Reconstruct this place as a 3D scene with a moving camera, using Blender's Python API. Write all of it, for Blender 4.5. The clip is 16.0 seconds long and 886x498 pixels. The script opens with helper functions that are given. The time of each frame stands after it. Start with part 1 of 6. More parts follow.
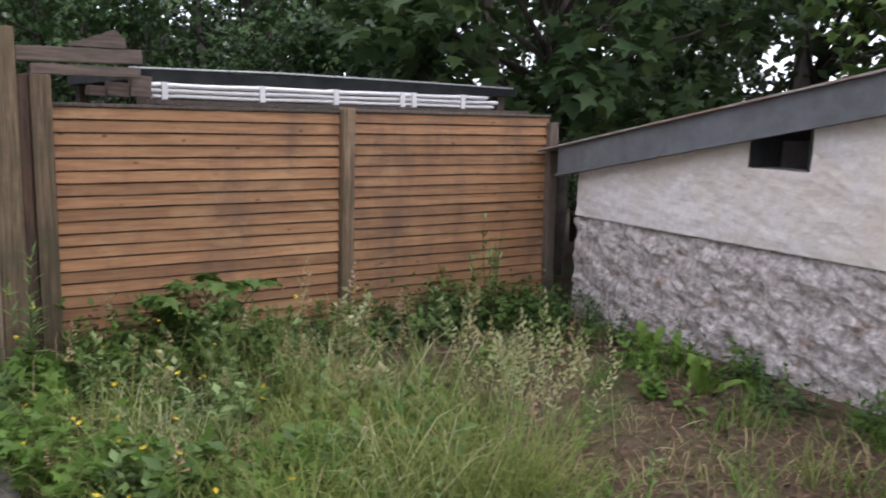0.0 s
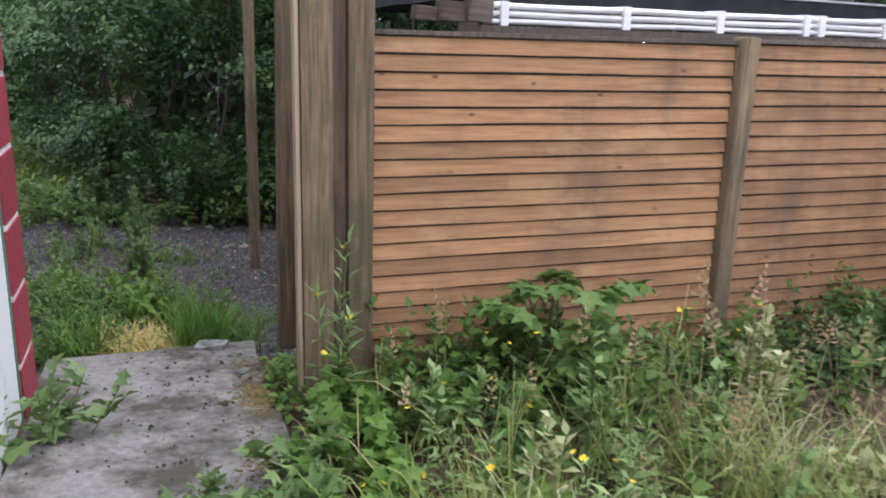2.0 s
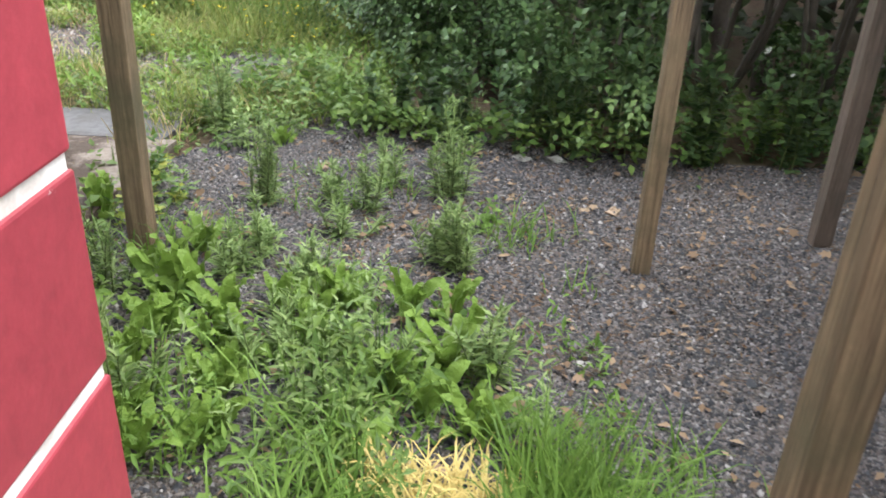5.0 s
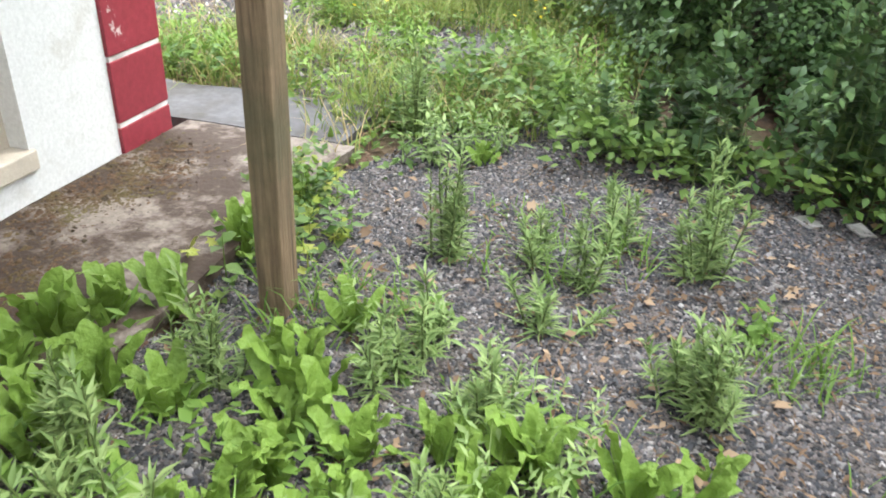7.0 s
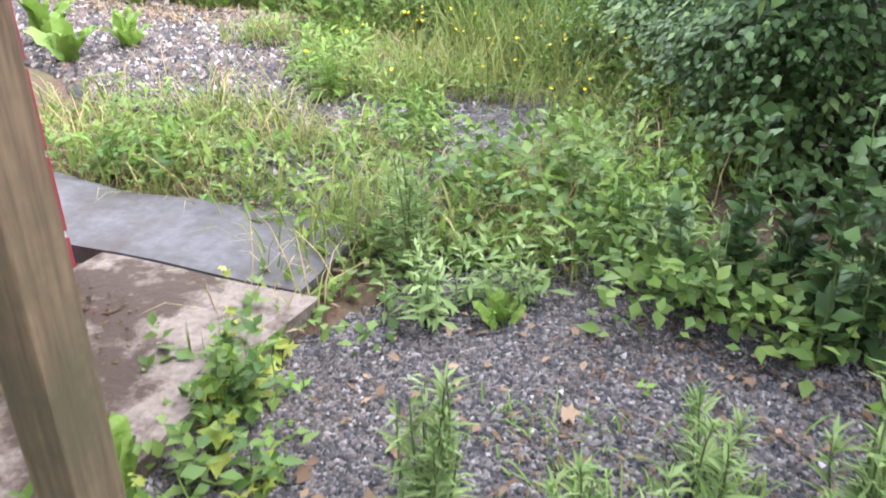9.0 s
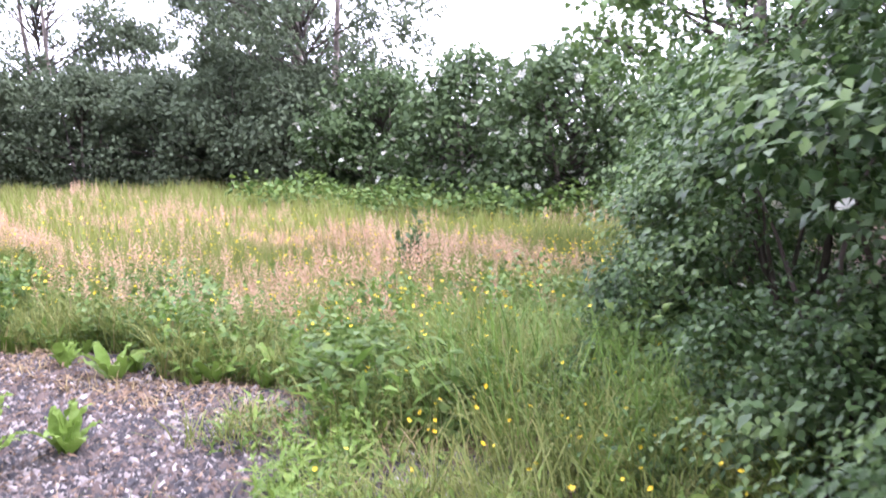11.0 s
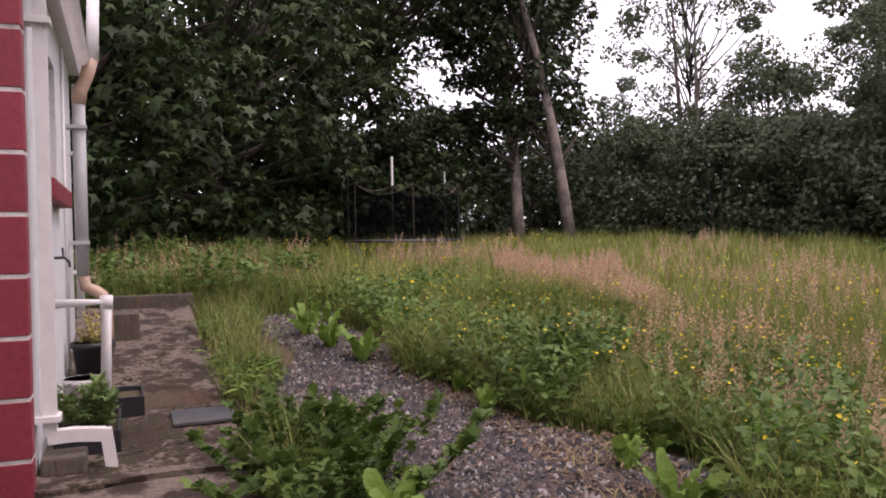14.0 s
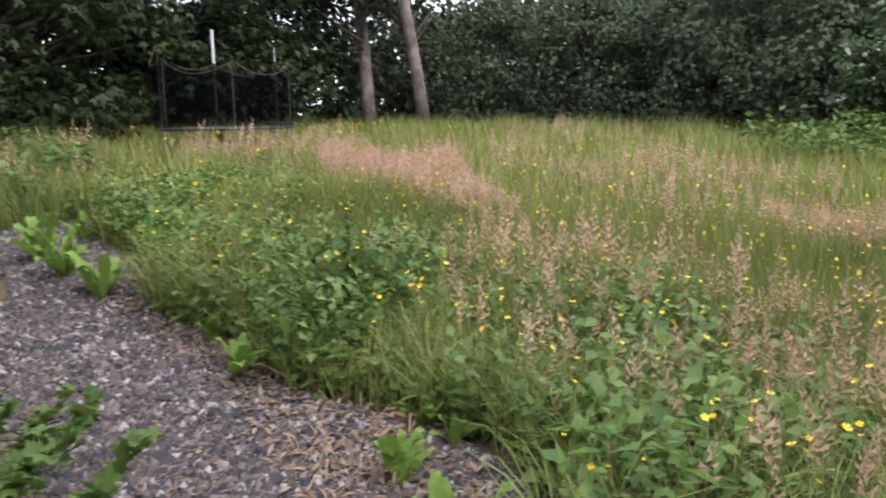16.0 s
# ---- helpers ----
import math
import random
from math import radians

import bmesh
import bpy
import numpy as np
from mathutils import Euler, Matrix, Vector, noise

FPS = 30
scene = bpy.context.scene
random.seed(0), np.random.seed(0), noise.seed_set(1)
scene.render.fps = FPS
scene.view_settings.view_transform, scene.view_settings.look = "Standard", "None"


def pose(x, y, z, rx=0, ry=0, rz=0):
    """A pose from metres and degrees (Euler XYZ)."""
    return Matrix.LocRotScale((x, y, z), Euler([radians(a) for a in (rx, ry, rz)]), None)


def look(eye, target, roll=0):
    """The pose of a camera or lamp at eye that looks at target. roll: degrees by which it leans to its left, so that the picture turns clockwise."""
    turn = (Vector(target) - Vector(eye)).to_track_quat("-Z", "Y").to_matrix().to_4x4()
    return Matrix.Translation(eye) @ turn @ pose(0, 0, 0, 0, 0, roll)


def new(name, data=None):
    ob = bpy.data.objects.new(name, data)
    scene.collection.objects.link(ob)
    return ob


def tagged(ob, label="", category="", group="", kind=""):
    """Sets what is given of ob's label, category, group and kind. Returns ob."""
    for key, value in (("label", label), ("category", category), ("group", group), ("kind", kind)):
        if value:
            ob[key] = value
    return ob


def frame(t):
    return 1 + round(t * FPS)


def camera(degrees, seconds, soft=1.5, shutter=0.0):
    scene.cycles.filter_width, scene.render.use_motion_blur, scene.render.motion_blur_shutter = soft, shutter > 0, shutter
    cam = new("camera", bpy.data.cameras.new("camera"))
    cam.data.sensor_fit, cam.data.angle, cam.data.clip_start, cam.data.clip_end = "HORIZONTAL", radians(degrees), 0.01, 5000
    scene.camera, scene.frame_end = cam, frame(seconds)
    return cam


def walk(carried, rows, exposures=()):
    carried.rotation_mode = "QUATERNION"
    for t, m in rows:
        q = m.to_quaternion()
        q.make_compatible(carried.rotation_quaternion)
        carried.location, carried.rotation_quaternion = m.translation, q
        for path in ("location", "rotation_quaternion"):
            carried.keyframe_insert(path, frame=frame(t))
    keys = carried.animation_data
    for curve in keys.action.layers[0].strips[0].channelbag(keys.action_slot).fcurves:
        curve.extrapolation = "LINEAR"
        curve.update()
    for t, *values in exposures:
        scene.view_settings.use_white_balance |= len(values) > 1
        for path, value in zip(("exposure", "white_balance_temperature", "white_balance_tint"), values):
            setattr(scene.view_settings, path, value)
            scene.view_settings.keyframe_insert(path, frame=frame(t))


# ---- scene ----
cam = camera(57.3, 16.0, soft=1.8, shutter=0.22)
# seconds, x, y, z, yaw, pitch, roll
ROWS = [
    (0.0, 0.000, 0.000, 1.570, -32.7, -9.7, -1.7),
    (0.5, -0.058, 0.365, 1.536, -27.1, -12.0, -1.7),
    (1.0, -0.102, 0.777, 1.563, -23.9, -13.4, -1.7),
    (1.5, -0.186, 1.263, 1.557, -21.4, -14.2, -1.7),
    (2.0, -0.185, 1.782, 1.530, -18.9, -14.7, -1.7),
    (2.5, -0.213, 2.280, 1.523, -15.1, -15.3, -1.6),
    (3.0, -0.221, 2.796, 1.516, -11.4, -16.8, -1.5),
    (3.5, -0.198, 3.324, 1.476, -7.8, -19.0, -1.5),
    (6.0, -0.412, 5.381, 1.336, 11.2, -29.4, -2.1),
    (6.5, -0.449, 5.620, 1.315, 15.8, -29.8, -2.0),
    (7.0, -0.539, 5.862, 1.309, 18.6, -29.9, -1.9),
    (7.5, -0.604, 6.168, 1.215, 20.1, -29.9, -1.7),
    (8.0, -0.650, 6.454, 1.195, 20.5, -29.8, -1.6),
    (10.5, -1.056, 8.202, 1.285, 24.3, -14.0, 2.6),
    (11.0, -1.205, 8.599, 1.298, 25.0, -6.3, 2.8),
    (11.5, -1.445, 8.929, 1.280, 29.5, -2.9, 2.9),
    (12.0, -1.648, 9.179, 1.294, 38.6, -1.1, 2.7),
    (12.5, -1.809, 9.490, 1.280, 49.9, -0.3, 2.3),
    (13.0, -1.982, 9.688, 1.257, 60.2, 0.1, 1.8),
    (13.5, -2.266, 9.906, 1.257, 66.0, 0.0, 1.3),
    (14.0, -2.532, 10.203, 1.243, 68.4, -1.2, 1.0),
    (14.5, -2.878, 10.554, 1.271, 69.1, -2.9, 0.8),
    (15.0, -3.206, 10.854, 1.252, 69.1, -4.9, 0.7),
    (15.5, -3.561, 11.170, 1.275, 66.6, -7.3, 1.0),
    (16.0, -3.853, 11.557, 1.266, 59.4, -9.5, 1.2),
]
walk(cam, [(t, pose(x, y, z, 90 + p, r, yaw)) for t, x, y, z, yaw, p, r in ROWS],
     [(0, 1.05, 6100, 16), (0.5, 1.43, 5900, 16), (1.5, 1.47, 5800, 16), (2.5, 1.74, 6100, 11), (3.5, 1.82, 6700, 7), (6, 3.17, 6300, 9), (8, 3.02, 6500, 4), (10.4, 3.15, 5300, 33), (11, 2.7, 5850, 31), (11.6, 2.17, 6150, 30),
      (12.5, 1.2, 6500, 24), (14, 0.95, 6800, 32), (15, 1.2, 6400, 17), (16, 1.56, 6200, 17)])

# ---- world and sun: an overcast evening ----
world = bpy.data.worlds.new("world")
scene.world = world
world.use_nodes = True
wn, wl = world.node_tree.nodes, world.node_tree.links
sky = wn.new("ShaderNodeTexSky")
sky.sky_type, sky.sun_disc = "NISHITA", False
sky.sun_elevation, sky.sun_rotation = radians(50), radians(-20)
cloud = wn.new("ShaderNodeMixRGB")
cloud.inputs[0].default_value = 0.8
cloud.inputs[2].default_value = (11.0, 11.3, 12.0, 1)
wl.new(sky.outputs[0], cloud.inputs[1])
wl.new(cloud.outputs[0], wn["Background"].inputs[0])
wn["Background"].inputs[1].default_value = 0.1
sun_data = bpy.data.lights.new("sun", "SUN")
sun_data.energy, sun_data.angle, sun_data.color = 0.8, radians(35), (1.0, 0.97, 0.92)
sun = new("sun", sun_data)
sun.matrix_world = look((0, 0, 20), (-5, -3.5, 10))


# ---- materials ----
def mat(name):
    m = bpy.data.materials.new(name)
    m.use_nodes = True
    return m, m.node_tree.nodes, m.node_tree.links, m.node_tree.nodes["Principled BSDF"]


def ramp(n, l, source, stops):
    r = n.new("ShaderNodeValToRGB")
    e = r.color_ramp.elements
    while len(e) < len(stops):
        e.new(0.5)
    for k, (p, c) in enumerate(stops):
        e[k].position, e[k].color = p, (*c, 1)
    l.new(source, r.inputs[0])
    return r.outputs[0]


def noise_node(n, l, scale, detail=6, rough=0.6, stretch=None, coords="Object", seed=0.0):
    tc, mp, t = n.new("ShaderNodeTexCoord"), n.new("ShaderNodeMapping"), n.new("ShaderNodeTexNoise")
    l.new(tc.outputs[coords], mp.inputs[0])
    mp.inputs[1].default_value = (seed, seed * 1.7, seed * 0.3)
    if stretch:
        mp.inputs[3].default_value = stretch
    l.new(mp.outputs[0], t.inputs[0])
    t.inputs["Scale"].default_value, t.inputs["Detail"].default_value, t.inputs["Roughness"].default_value = scale, detail, rough
    return t.outputs["Fac"]


def mix(n, l, fac, a, b, kind="MIX"):
    m = n.new("ShaderNodeMixRGB")
    m.blend_type = kind
    for s, v in zip(m.inputs, (fac, a, b)):
        if isinstance(v, (int, float)):
            s.default_value = v
        elif isinstance(v, tuple):
            s.default_value = (*v, 1)
        else:
            l.new(v, s)
    return m.outputs[0]


def bump(n, l, b, height, strength, distance=0.02):
    k = n.new("ShaderNodeBump")
    k.inputs["Strength"].default_value, k.inputs["Distance"].default_value = strength, distance
    l.new(height, k.inputs["Height"])
    l.new(k.outputs[0], b.inputs["Normal"])


def surface(name, c1, c2, scale, c3=None, scale2=2.0, rough=0.85, relief=0.4, stretch=None, metal=0.0, vary=0.0, stain=(0.45, 0.7), dist=0.01, coords="Object"):
    """Two colours mixed by grain, a third laid over in stains."""
    m, n, l, b = mat(name)
    fine = noise_node(n, l, scale, 8, 0.65, stretch, coords)
    col = ramp(n, l, fine, [(0.3, c1), (0.7, c2)])
    if c3:
        big = noise_node(n, l, scale2, 8, 0.7, None, coords, 3.1)
        col = mix(n, l, ramp(n, l, big, [(stain[0], (0, 0, 0)), (stain[1], (1, 1, 1))]), col, c3)
    if vary:
        info = n.new("ShaderNodeObjectInfo")
        v = n.new("ShaderNodeMapRange")
        v.inputs[3].default_value, v.inputs[4].default_value = 1 - vary, 1 + vary
        l.new(info.outputs["Random"], v.inputs[0])
        col = mix(n, l, 1.0, col, v.outputs[0], "MULTIPLY")
    l.new(col, b.inputs["Base Color"])
    b.inputs["Roughness"].default_value, b.inputs["Metallic"].default_value = rough, metal
    if relief:
        bump(n, l, b, fine, relief, dist)
    return m


def foliage(name, dark, mid, light, through_light=0.3, rough=0.5, spread=0.6, crinkle=0.0):
    """Leaves that differ one from the next, with patches of lighter growth, and let some light through."""
    m, n, l, b = mat(name)
    geo = n.new("ShaderNodeNewGeometry")
    col = ramp(n, l, geo.outputs["Random Per Island"], [(0.0, dark), (0.5, mid), (1.0, light)])
    patch = noise_node(n, l, spread, 3, 0.5)
    col = mix(n, l, ramp(n, l, patch, [(0.35, (0.0, 0.0, 0.0)), (0.75, (0.55, 0.55, 0.55))]), col, light)
    l.new(col, b.inputs["Base Color"])
    b.inputs["Roughness"].default_value = rough
    b.inputs["Specular IOR Level"].default_value = 0.22
    if crinkle:
        bump(n, l, b, noise_node(n, l, 28, 3, 0.5), crinkle, 0.02)
    tr, mx = n.new("ShaderNodeBsdfTranslucent"), n.new("ShaderNodeMixShader")
    l.new(col, tr.inputs[0])
    mx.inputs[0].default_value = through_light
    l.new(b.outputs[0], mx.inputs[1])
    l.new(tr.outputs[0], mx.inputs[2])
    l.new(mx.outputs[0], n["Material Output"].inputs[0])
    return m


M_SLAT, _n, _l, _b = mat("fence_slat_wood")
_f = noise_node(_n, _l, 9, 8, 0.65, (0.4, 3, 6))
_c = ramp(_n, _l, _f, [(0.3, (0.235, 0.108, 0.047)), (0.7, (0.42, 0.222, 0.1))])
_c = mix(_n, _l, ramp(_n, _l, noise_node(_n, _l, 1.6, 7, 0.65, (1.6, 1.6, 0.55), "Object", 3.1), [(0.5, (0, 0, 0)), (0.72, (0.75, 0.75, 0.75))]), _c, (0.13, 0.078, 0.05))
_c = mix(_n, _l, ramp(_n, _l, noise_node(_n, _l, 2.3, 5, 0.6, (1.2, 1, 2.0), "Object", 8.4), [(0.56, (0, 0, 0)), (0.7, (0.6, 0.6, 0.6))]), _c, (0.47, 0.27, 0.125))
_tc, _mp, _vo = _n.new("ShaderNodeTexCoord"), _n.new("ShaderNodeMapping"), _n.new("ShaderNodeTexVoronoi")
_mp.inputs[3].default_value = (4.5, 1, 9)
_l.new(_tc.outputs["Object"], _mp.inputs[0])
_l.new(_mp.outputs[0], _vo.inputs["Vector"])
_vo.inputs["Scale"].default_value = 1.0
_c = mix(_n, _l, ramp(_n, _l, _vo.outputs["Distance"], [(0.04, (0.85, 0.85, 0.85)), (0.1, (0, 0, 0))]), _c, (0.08, 0.04, 0.022))
_o, _v = _n.new("ShaderNodeObjectInfo"), _n.new("ShaderNodeMapRange")
_v.inputs[3].default_value, _v.inputs[4].default_value = 0.78, 1.18
_l.new(_o.outputs["Random"], _v.inputs[0])
_l.new(mix(_n, _l, 1.0, _c, _v.outputs[0], "MULTIPLY"), _b.inputs["Base Color"])
_b.inputs["Roughness"].default_value = 0.8
bump(_n, _l, _b, _f, 0.3, 0.008)
M_POST = surface("weathered_post_wood", (0.065, 0.042, 0.024), (0.30, 0.205, 0.12), 12, (0.10, 0.085, 0.045), 2.6, 0.9, 0.8, (5, 5, 0.22), vary=0.15, dist=0.02)
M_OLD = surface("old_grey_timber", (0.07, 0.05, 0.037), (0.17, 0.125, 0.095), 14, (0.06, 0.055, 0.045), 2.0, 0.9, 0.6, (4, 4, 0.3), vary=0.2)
M_PLANK = surface("reddish_plank_wood", (0.07, 0.04, 0.026), (0.19, 0.11, 0.07), 14, (0.06, 0.045, 0.035), 2.0, 0.9, 0.6, (4, 4, 0.3), vary=0.2)
M_BEAM = surface("old_beam_timber", (0.07, 0.05, 0.04), (0.18, 0.13, 0.10), 14, (0.06, 0.055, 0.045), 2.0, 0.9, 0.6, (0.3, 4, 4), vary=0.2)
M_LATH = surface("pale_lath_wood", (0.28, 0.20, 0.13), (0.42, 0.31, 0.21), 14, None, 2, 0.85, 0.4, (4, 4, 0.3))
M_WHITE = surface("white_render", (0.58, 0.575, 0.56), (0.73, 0.725, 0.71), 60, (0.44, 0.41, 0.36), 4.0, 0.9, 0.3, stain=(0.52, 0.78), dist=0.006)
M_CREAM = surface("cream_render", (0.52, 0.45, 0.36), (0.62, 0.55, 0.45), 40, (0.42, 0.37, 0.30), 2, 0.9, 0.3)
M_RED = surface("dark_red_paint", (0.21, 0.022, 0.035), (0.29, 0.035, 0.05), 30, (0.52, 0.42, 0.40), 6, 0.6, 0.25, stain=(0.665, 0.69), vary=0.08, dist=0.004)
M_JOINT = surface("white_painted_joint", (0.6, 0.57, 0.54), (0.75, 0.73, 0.7), 40, (0.35, 0.3, 0.27), 5, 0.85, 0.2)
M_GREEN = surface("green_paint_line", (0.05, 0.12, 0.07), (0.09, 0.2, 0.11), 40, None, 2, 0.7, 0.1)
M_PVC = surface("white_plastic_pipe", (0.66, 0.62, 0.60), (0.76, 0.73, 0.70), 12, (0.5, 0.44, 0.38), 2.5, 0.4, 0.0, stain=(0.55, 0.9))
M_GREYPIPE = surface("grey_plastic_pipe", (0.36, 0.35, 0.35), (0.44, 0.43, 0.42), 12, (0.3, 0.25, 0.2), 3, 0.45, 0.0, stain=(0.55, 0.9))
M_TANPIPE = surface("tan_plastic_pipe", (0.45, 0.29, 0.2), (0.55, 0.38, 0.28), 12, (0.3, 0.2, 0.14), 3, 0.5, 0.0)
M_CONC = surface("old_concrete", (0.15, 0.135, 0.12), (0.28, 0.255, 0.235), 30, (0.06, 0.05, 0.036), 3.2, 0.92, 0.8, stain=(0.44, 0.6), dist=0.012)
M_PAD = surface("mossy_concrete", (0.095, 0.07, 0.052), (0.205, 0.157, 0.122), 30, (0.032, 0.018, 0.011), 3.4, 0.95, 0.8, stain=(0.47, 0.545), dist=0.012)
M_YARD = surface("stained_yard_concrete", (0.125, 0.10, 0.08), (0.235, 0.195, 0.165), 30, (0.045, 0.028, 0.018), 2.6, 0.92, 0.7, stain=(0.44, 0.53), dist=0.012)
M_WET = surface("dark_wet_concrete", (0.05, 0.048, 0.05), (0.10, 0.096, 0.10), 20, (0.04, 0.032, 0.025), 3, 0.8, 0.4)
M_SHED = surface("peeling_limewash_render", (0.58, 0.53, 0.50), (0.74, 0.68, 0.65), 22, (0.55, 0.46, 0.36), 1.6, 0.95, 0.6, stain=(0.45, 0.75), dist=0.012)
M_RUBBLE = surface("limewashed_rubble", (0.2, 0.155, 0.135), (0.76, 0.69, 0.66), 20, (0.3, 0.2, 0.15), 7, 0.95, 1.0, stain=(0.56, 0.66), dist=0.03)
M_FASCIA = surface("grey_steel_fascia", (0.09, 0.092, 0.096), (0.15, 0.152, 0.157), 5, (0.07, 0.065, 0.06), 2, 0.65, 0.1, metal=0.0)
M_SHEET = surface("rusty_roof_sheet", (0.22, 0.18, 0.16), (0.36, 0.33, 0.31), 8, (0.22, 0.11, 0.07), 3, 0.7, 0.2, metal=0.2)
M_BLACK = surface("black_bitumen_felt", (0.008, 0.008, 0.009), (0.02, 0.02, 0.022), 20, (0.03, 0.035, 0.028), 3, 1.0, 0.4)
M_BLACKPL = surface("black_plastic", (0.015, 0.015, 0.017), (0.03, 0.03, 0.033), 20, None, 3, 0.45, 0.1)
M_SLATE = surface("dark_slate", (0.035, 0.037, 0.042), (0.07, 0.072, 0.08), 12, (0.1, 0.09, 0.08), 3, 0.55, 0.3)
M_STONE = surface("pale_stone", (0.25, 0.24, 0.22), (0.5, 0.48, 0.45), 14, (0.15, 0.14, 0.12), 3, 0.9, 0.6, vary=0.2)
M_DULLSTONE = surface("grey_lichened_stone", (0.1, 0.1, 0.095), (0.3, 0.3, 0.285), 14, (0.06, 0.06, 0.05), 6, 0.9, 0.6, vary=0.2)
M_MOSS = surface("dark_dry_moss", (0.018, 0.011, 0.006), (0.06, 0.035, 0.02), 60, (0.05, 0.045, 0.015), 4, 0.95, 1.0)
M_SOIL = surface("brown_soil_and_litter", (0.035, 0.02, 0.012), (0.125, 0.068, 0.038), 22, (0.09, 0.085, 0.035), 1.1, 0.95, 1.0, stain=(0.45, 0.65), dist=0.03)
M_BROWNMOSS = surface("dry_brown_moss", (0.04, 0.022, 0.012), (0.12, 0.068, 0.034), 50, (0.085, 0.075, 0.022), 5, 0.95, 1.0)
M_GOLDMOSS = surface("golden_moss", (0.09, 0.06, 0.018), (0.2, 0.145, 0.045), 50, (0.07, 0.06, 0.02), 5, 0.95, 1.0)
M_GRAVEL, _n, _l, _b = mat("grey_gravel")
_tc, _vo = _n.new("ShaderNodeTexCoord"), _n.new("ShaderNodeTexVoronoi")
_vo.inputs["Scale"].default_value = 75
_l.new(_tc.outputs["Object"], _vo.inputs["Vector"])
_sep = _n.new("ShaderNodeSeparateColor")
_l.new(_vo.outputs["Color"], _sep.inputs[0])
_c = ramp(_n, _l, _sep.outputs[0], [(0.0, (0.008, 0.008, 0.01)), (0.4, (0.04, 0.038, 0.041)), (0.7, (0.09, 0.072, 0.063)), (0.92, (0.14, 0.125, 0.12)), (1.0, (0.26, 0.24, 0.23))])
_c = mix(_n, _l, ramp(_n, _l, noise_node(_n, _l, 1.3, 8, 0.7), [(0.5, (0, 0, 0)), (0.75, (0.6, 0.6, 0.6))]), _c, (0.10, 0.072, 0.05))
_l.new(_c, _b.inputs["Base Color"])
_b.inputs["Roughness"].default_value = 0.9
_inv = _n.new("ShaderNodeMath")
_inv.operation = "SUBTRACT"
_inv.inputs[0].default_value = 1.0
_l.new(_vo.outputs["Distance"], _inv.inputs[1])
bump(_n, _l, _b, _inv.outputs[0], 1.0, 0.012)
M_BARK = surface("grey_bark", (0.06, 0.05, 0.042), (0.18, 0.15, 0.13), 8, (0.30, 0.24, 0.20), 2, 0.95, 0.8, (2.5, 2.5, 0.4), dist=0.03)
M_TWIG = surface("dark_twig", (0.03, 0.024, 0.018), (0.07, 0.055, 0.04), 10, None, 2, 0.95, 0.3)
M_STEM = foliage("green_stem", (0.06, 0.09, 0.025), (0.10, 0.14, 0.045), (0.16, 0.17, 0.07), 0.1)
M_GRASS = foliage("meadow_grass", (0.078, 0.12, 0.022), (0.142, 0.19, 0.04), (0.26, 0.275, 0.085), 0.35, 0.6, 0.5)
M_FARGRASS = foliage("far_meadow_grass", (0.135, 0.18, 0.034), (0.195, 0.24, 0.052), (0.29, 0.32, 0.092), 0.35, 0.65, 0.25)
M_LUSH = foliage("lush_grass", (0.06, 0.12, 0.02), (0.11, 0.20, 0.035), (0.17, 0.27, 0.055), 0.35, 0.55, 0.8)
M_DRY = foliage("dry_grass", (0.20, 0.155, 0.075), (0.33, 0.25, 0.125), (0.46, 0.36, 0.19), 0.25, 0.7)
M_HEAD = foliage("pink_grass_heads", (0.37, 0.215, 0.14), (0.52, 0.32, 0.215), (0.62, 0.44, 0.30), 0.3, 0.8)
M_HEDGE = foliage("hedge_leaf", (0.021, 0.047, 0.016), (0.046, 0.092, 0.029), (0.09, 0.15, 0.046), 0.22, 0.42, 0.9)
# Lighter copy of the hedge leaf: light on outer shoots put into the colour.
M_LIGHTHEDGE = foliage("lighter_hedge_leaf", (0.055, 0.105, 0.03), (0.095, 0.165, 0.046), (0.16, 0.235, 0.075), 0.28, 0.45, 0.9)
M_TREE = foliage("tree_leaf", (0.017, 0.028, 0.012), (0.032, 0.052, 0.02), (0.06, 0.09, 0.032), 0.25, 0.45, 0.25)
# Greyed, lightened tree leaf; haze over distant growth is put into the colour.
M_HAZED = foliage("hazed_far_leaf", (0.062, 0.083, 0.047), (0.078, 0.105, 0.057), (0.11, 0.142, 0.077), 0.3, 0.7, 0.3)
M_ELDER = foliage("elder_leaf", (0.045, 0.074, 0.03), (0.062, 0.1, 0.038), (0.1, 0.15, 0.056), 0.3, 0.65, 0.4)
# One leaf in two copies; here silhouette darkness is put into the colour.
M_SYCDARK = foliage("shaded_sycamore_leaf", (0.013, 0.022, 0.009), (0.026, 0.043, 0.015), (0.06, 0.09, 0.029), 0.22, 0.45, 0.4)
# Lit copy for the trees by the shed, brightness put into the colour.
M_SYCLIGHT = foliage("lit_sycamore_leaf", (0.03, 0.055, 0.022), (0.055, 0.095, 0.036), (0.11, 0.165, 0.055), 0.3, 0.45, 0.5)
M_BLOSSOM = foliage("cream_blossom", (0.42, 0.42, 0.34), (0.55, 0.55, 0.46), (0.66, 0.66, 0.58), 0.2, 0.7)
M_DOCK = foliage("dock_leaf", (0.075, 0.145, 0.022), (0.13, 0.225, 0.036), (0.215, 0.30, 0.06), 0.3, 0.5, 1.5, 0.9)
M_PALE = foliage("pale_seed_grass", (0.26, 0.28, 0.12), (0.38, 0.39, 0.19), (0.5, 0.48, 0.27), 0.3, 0.7)
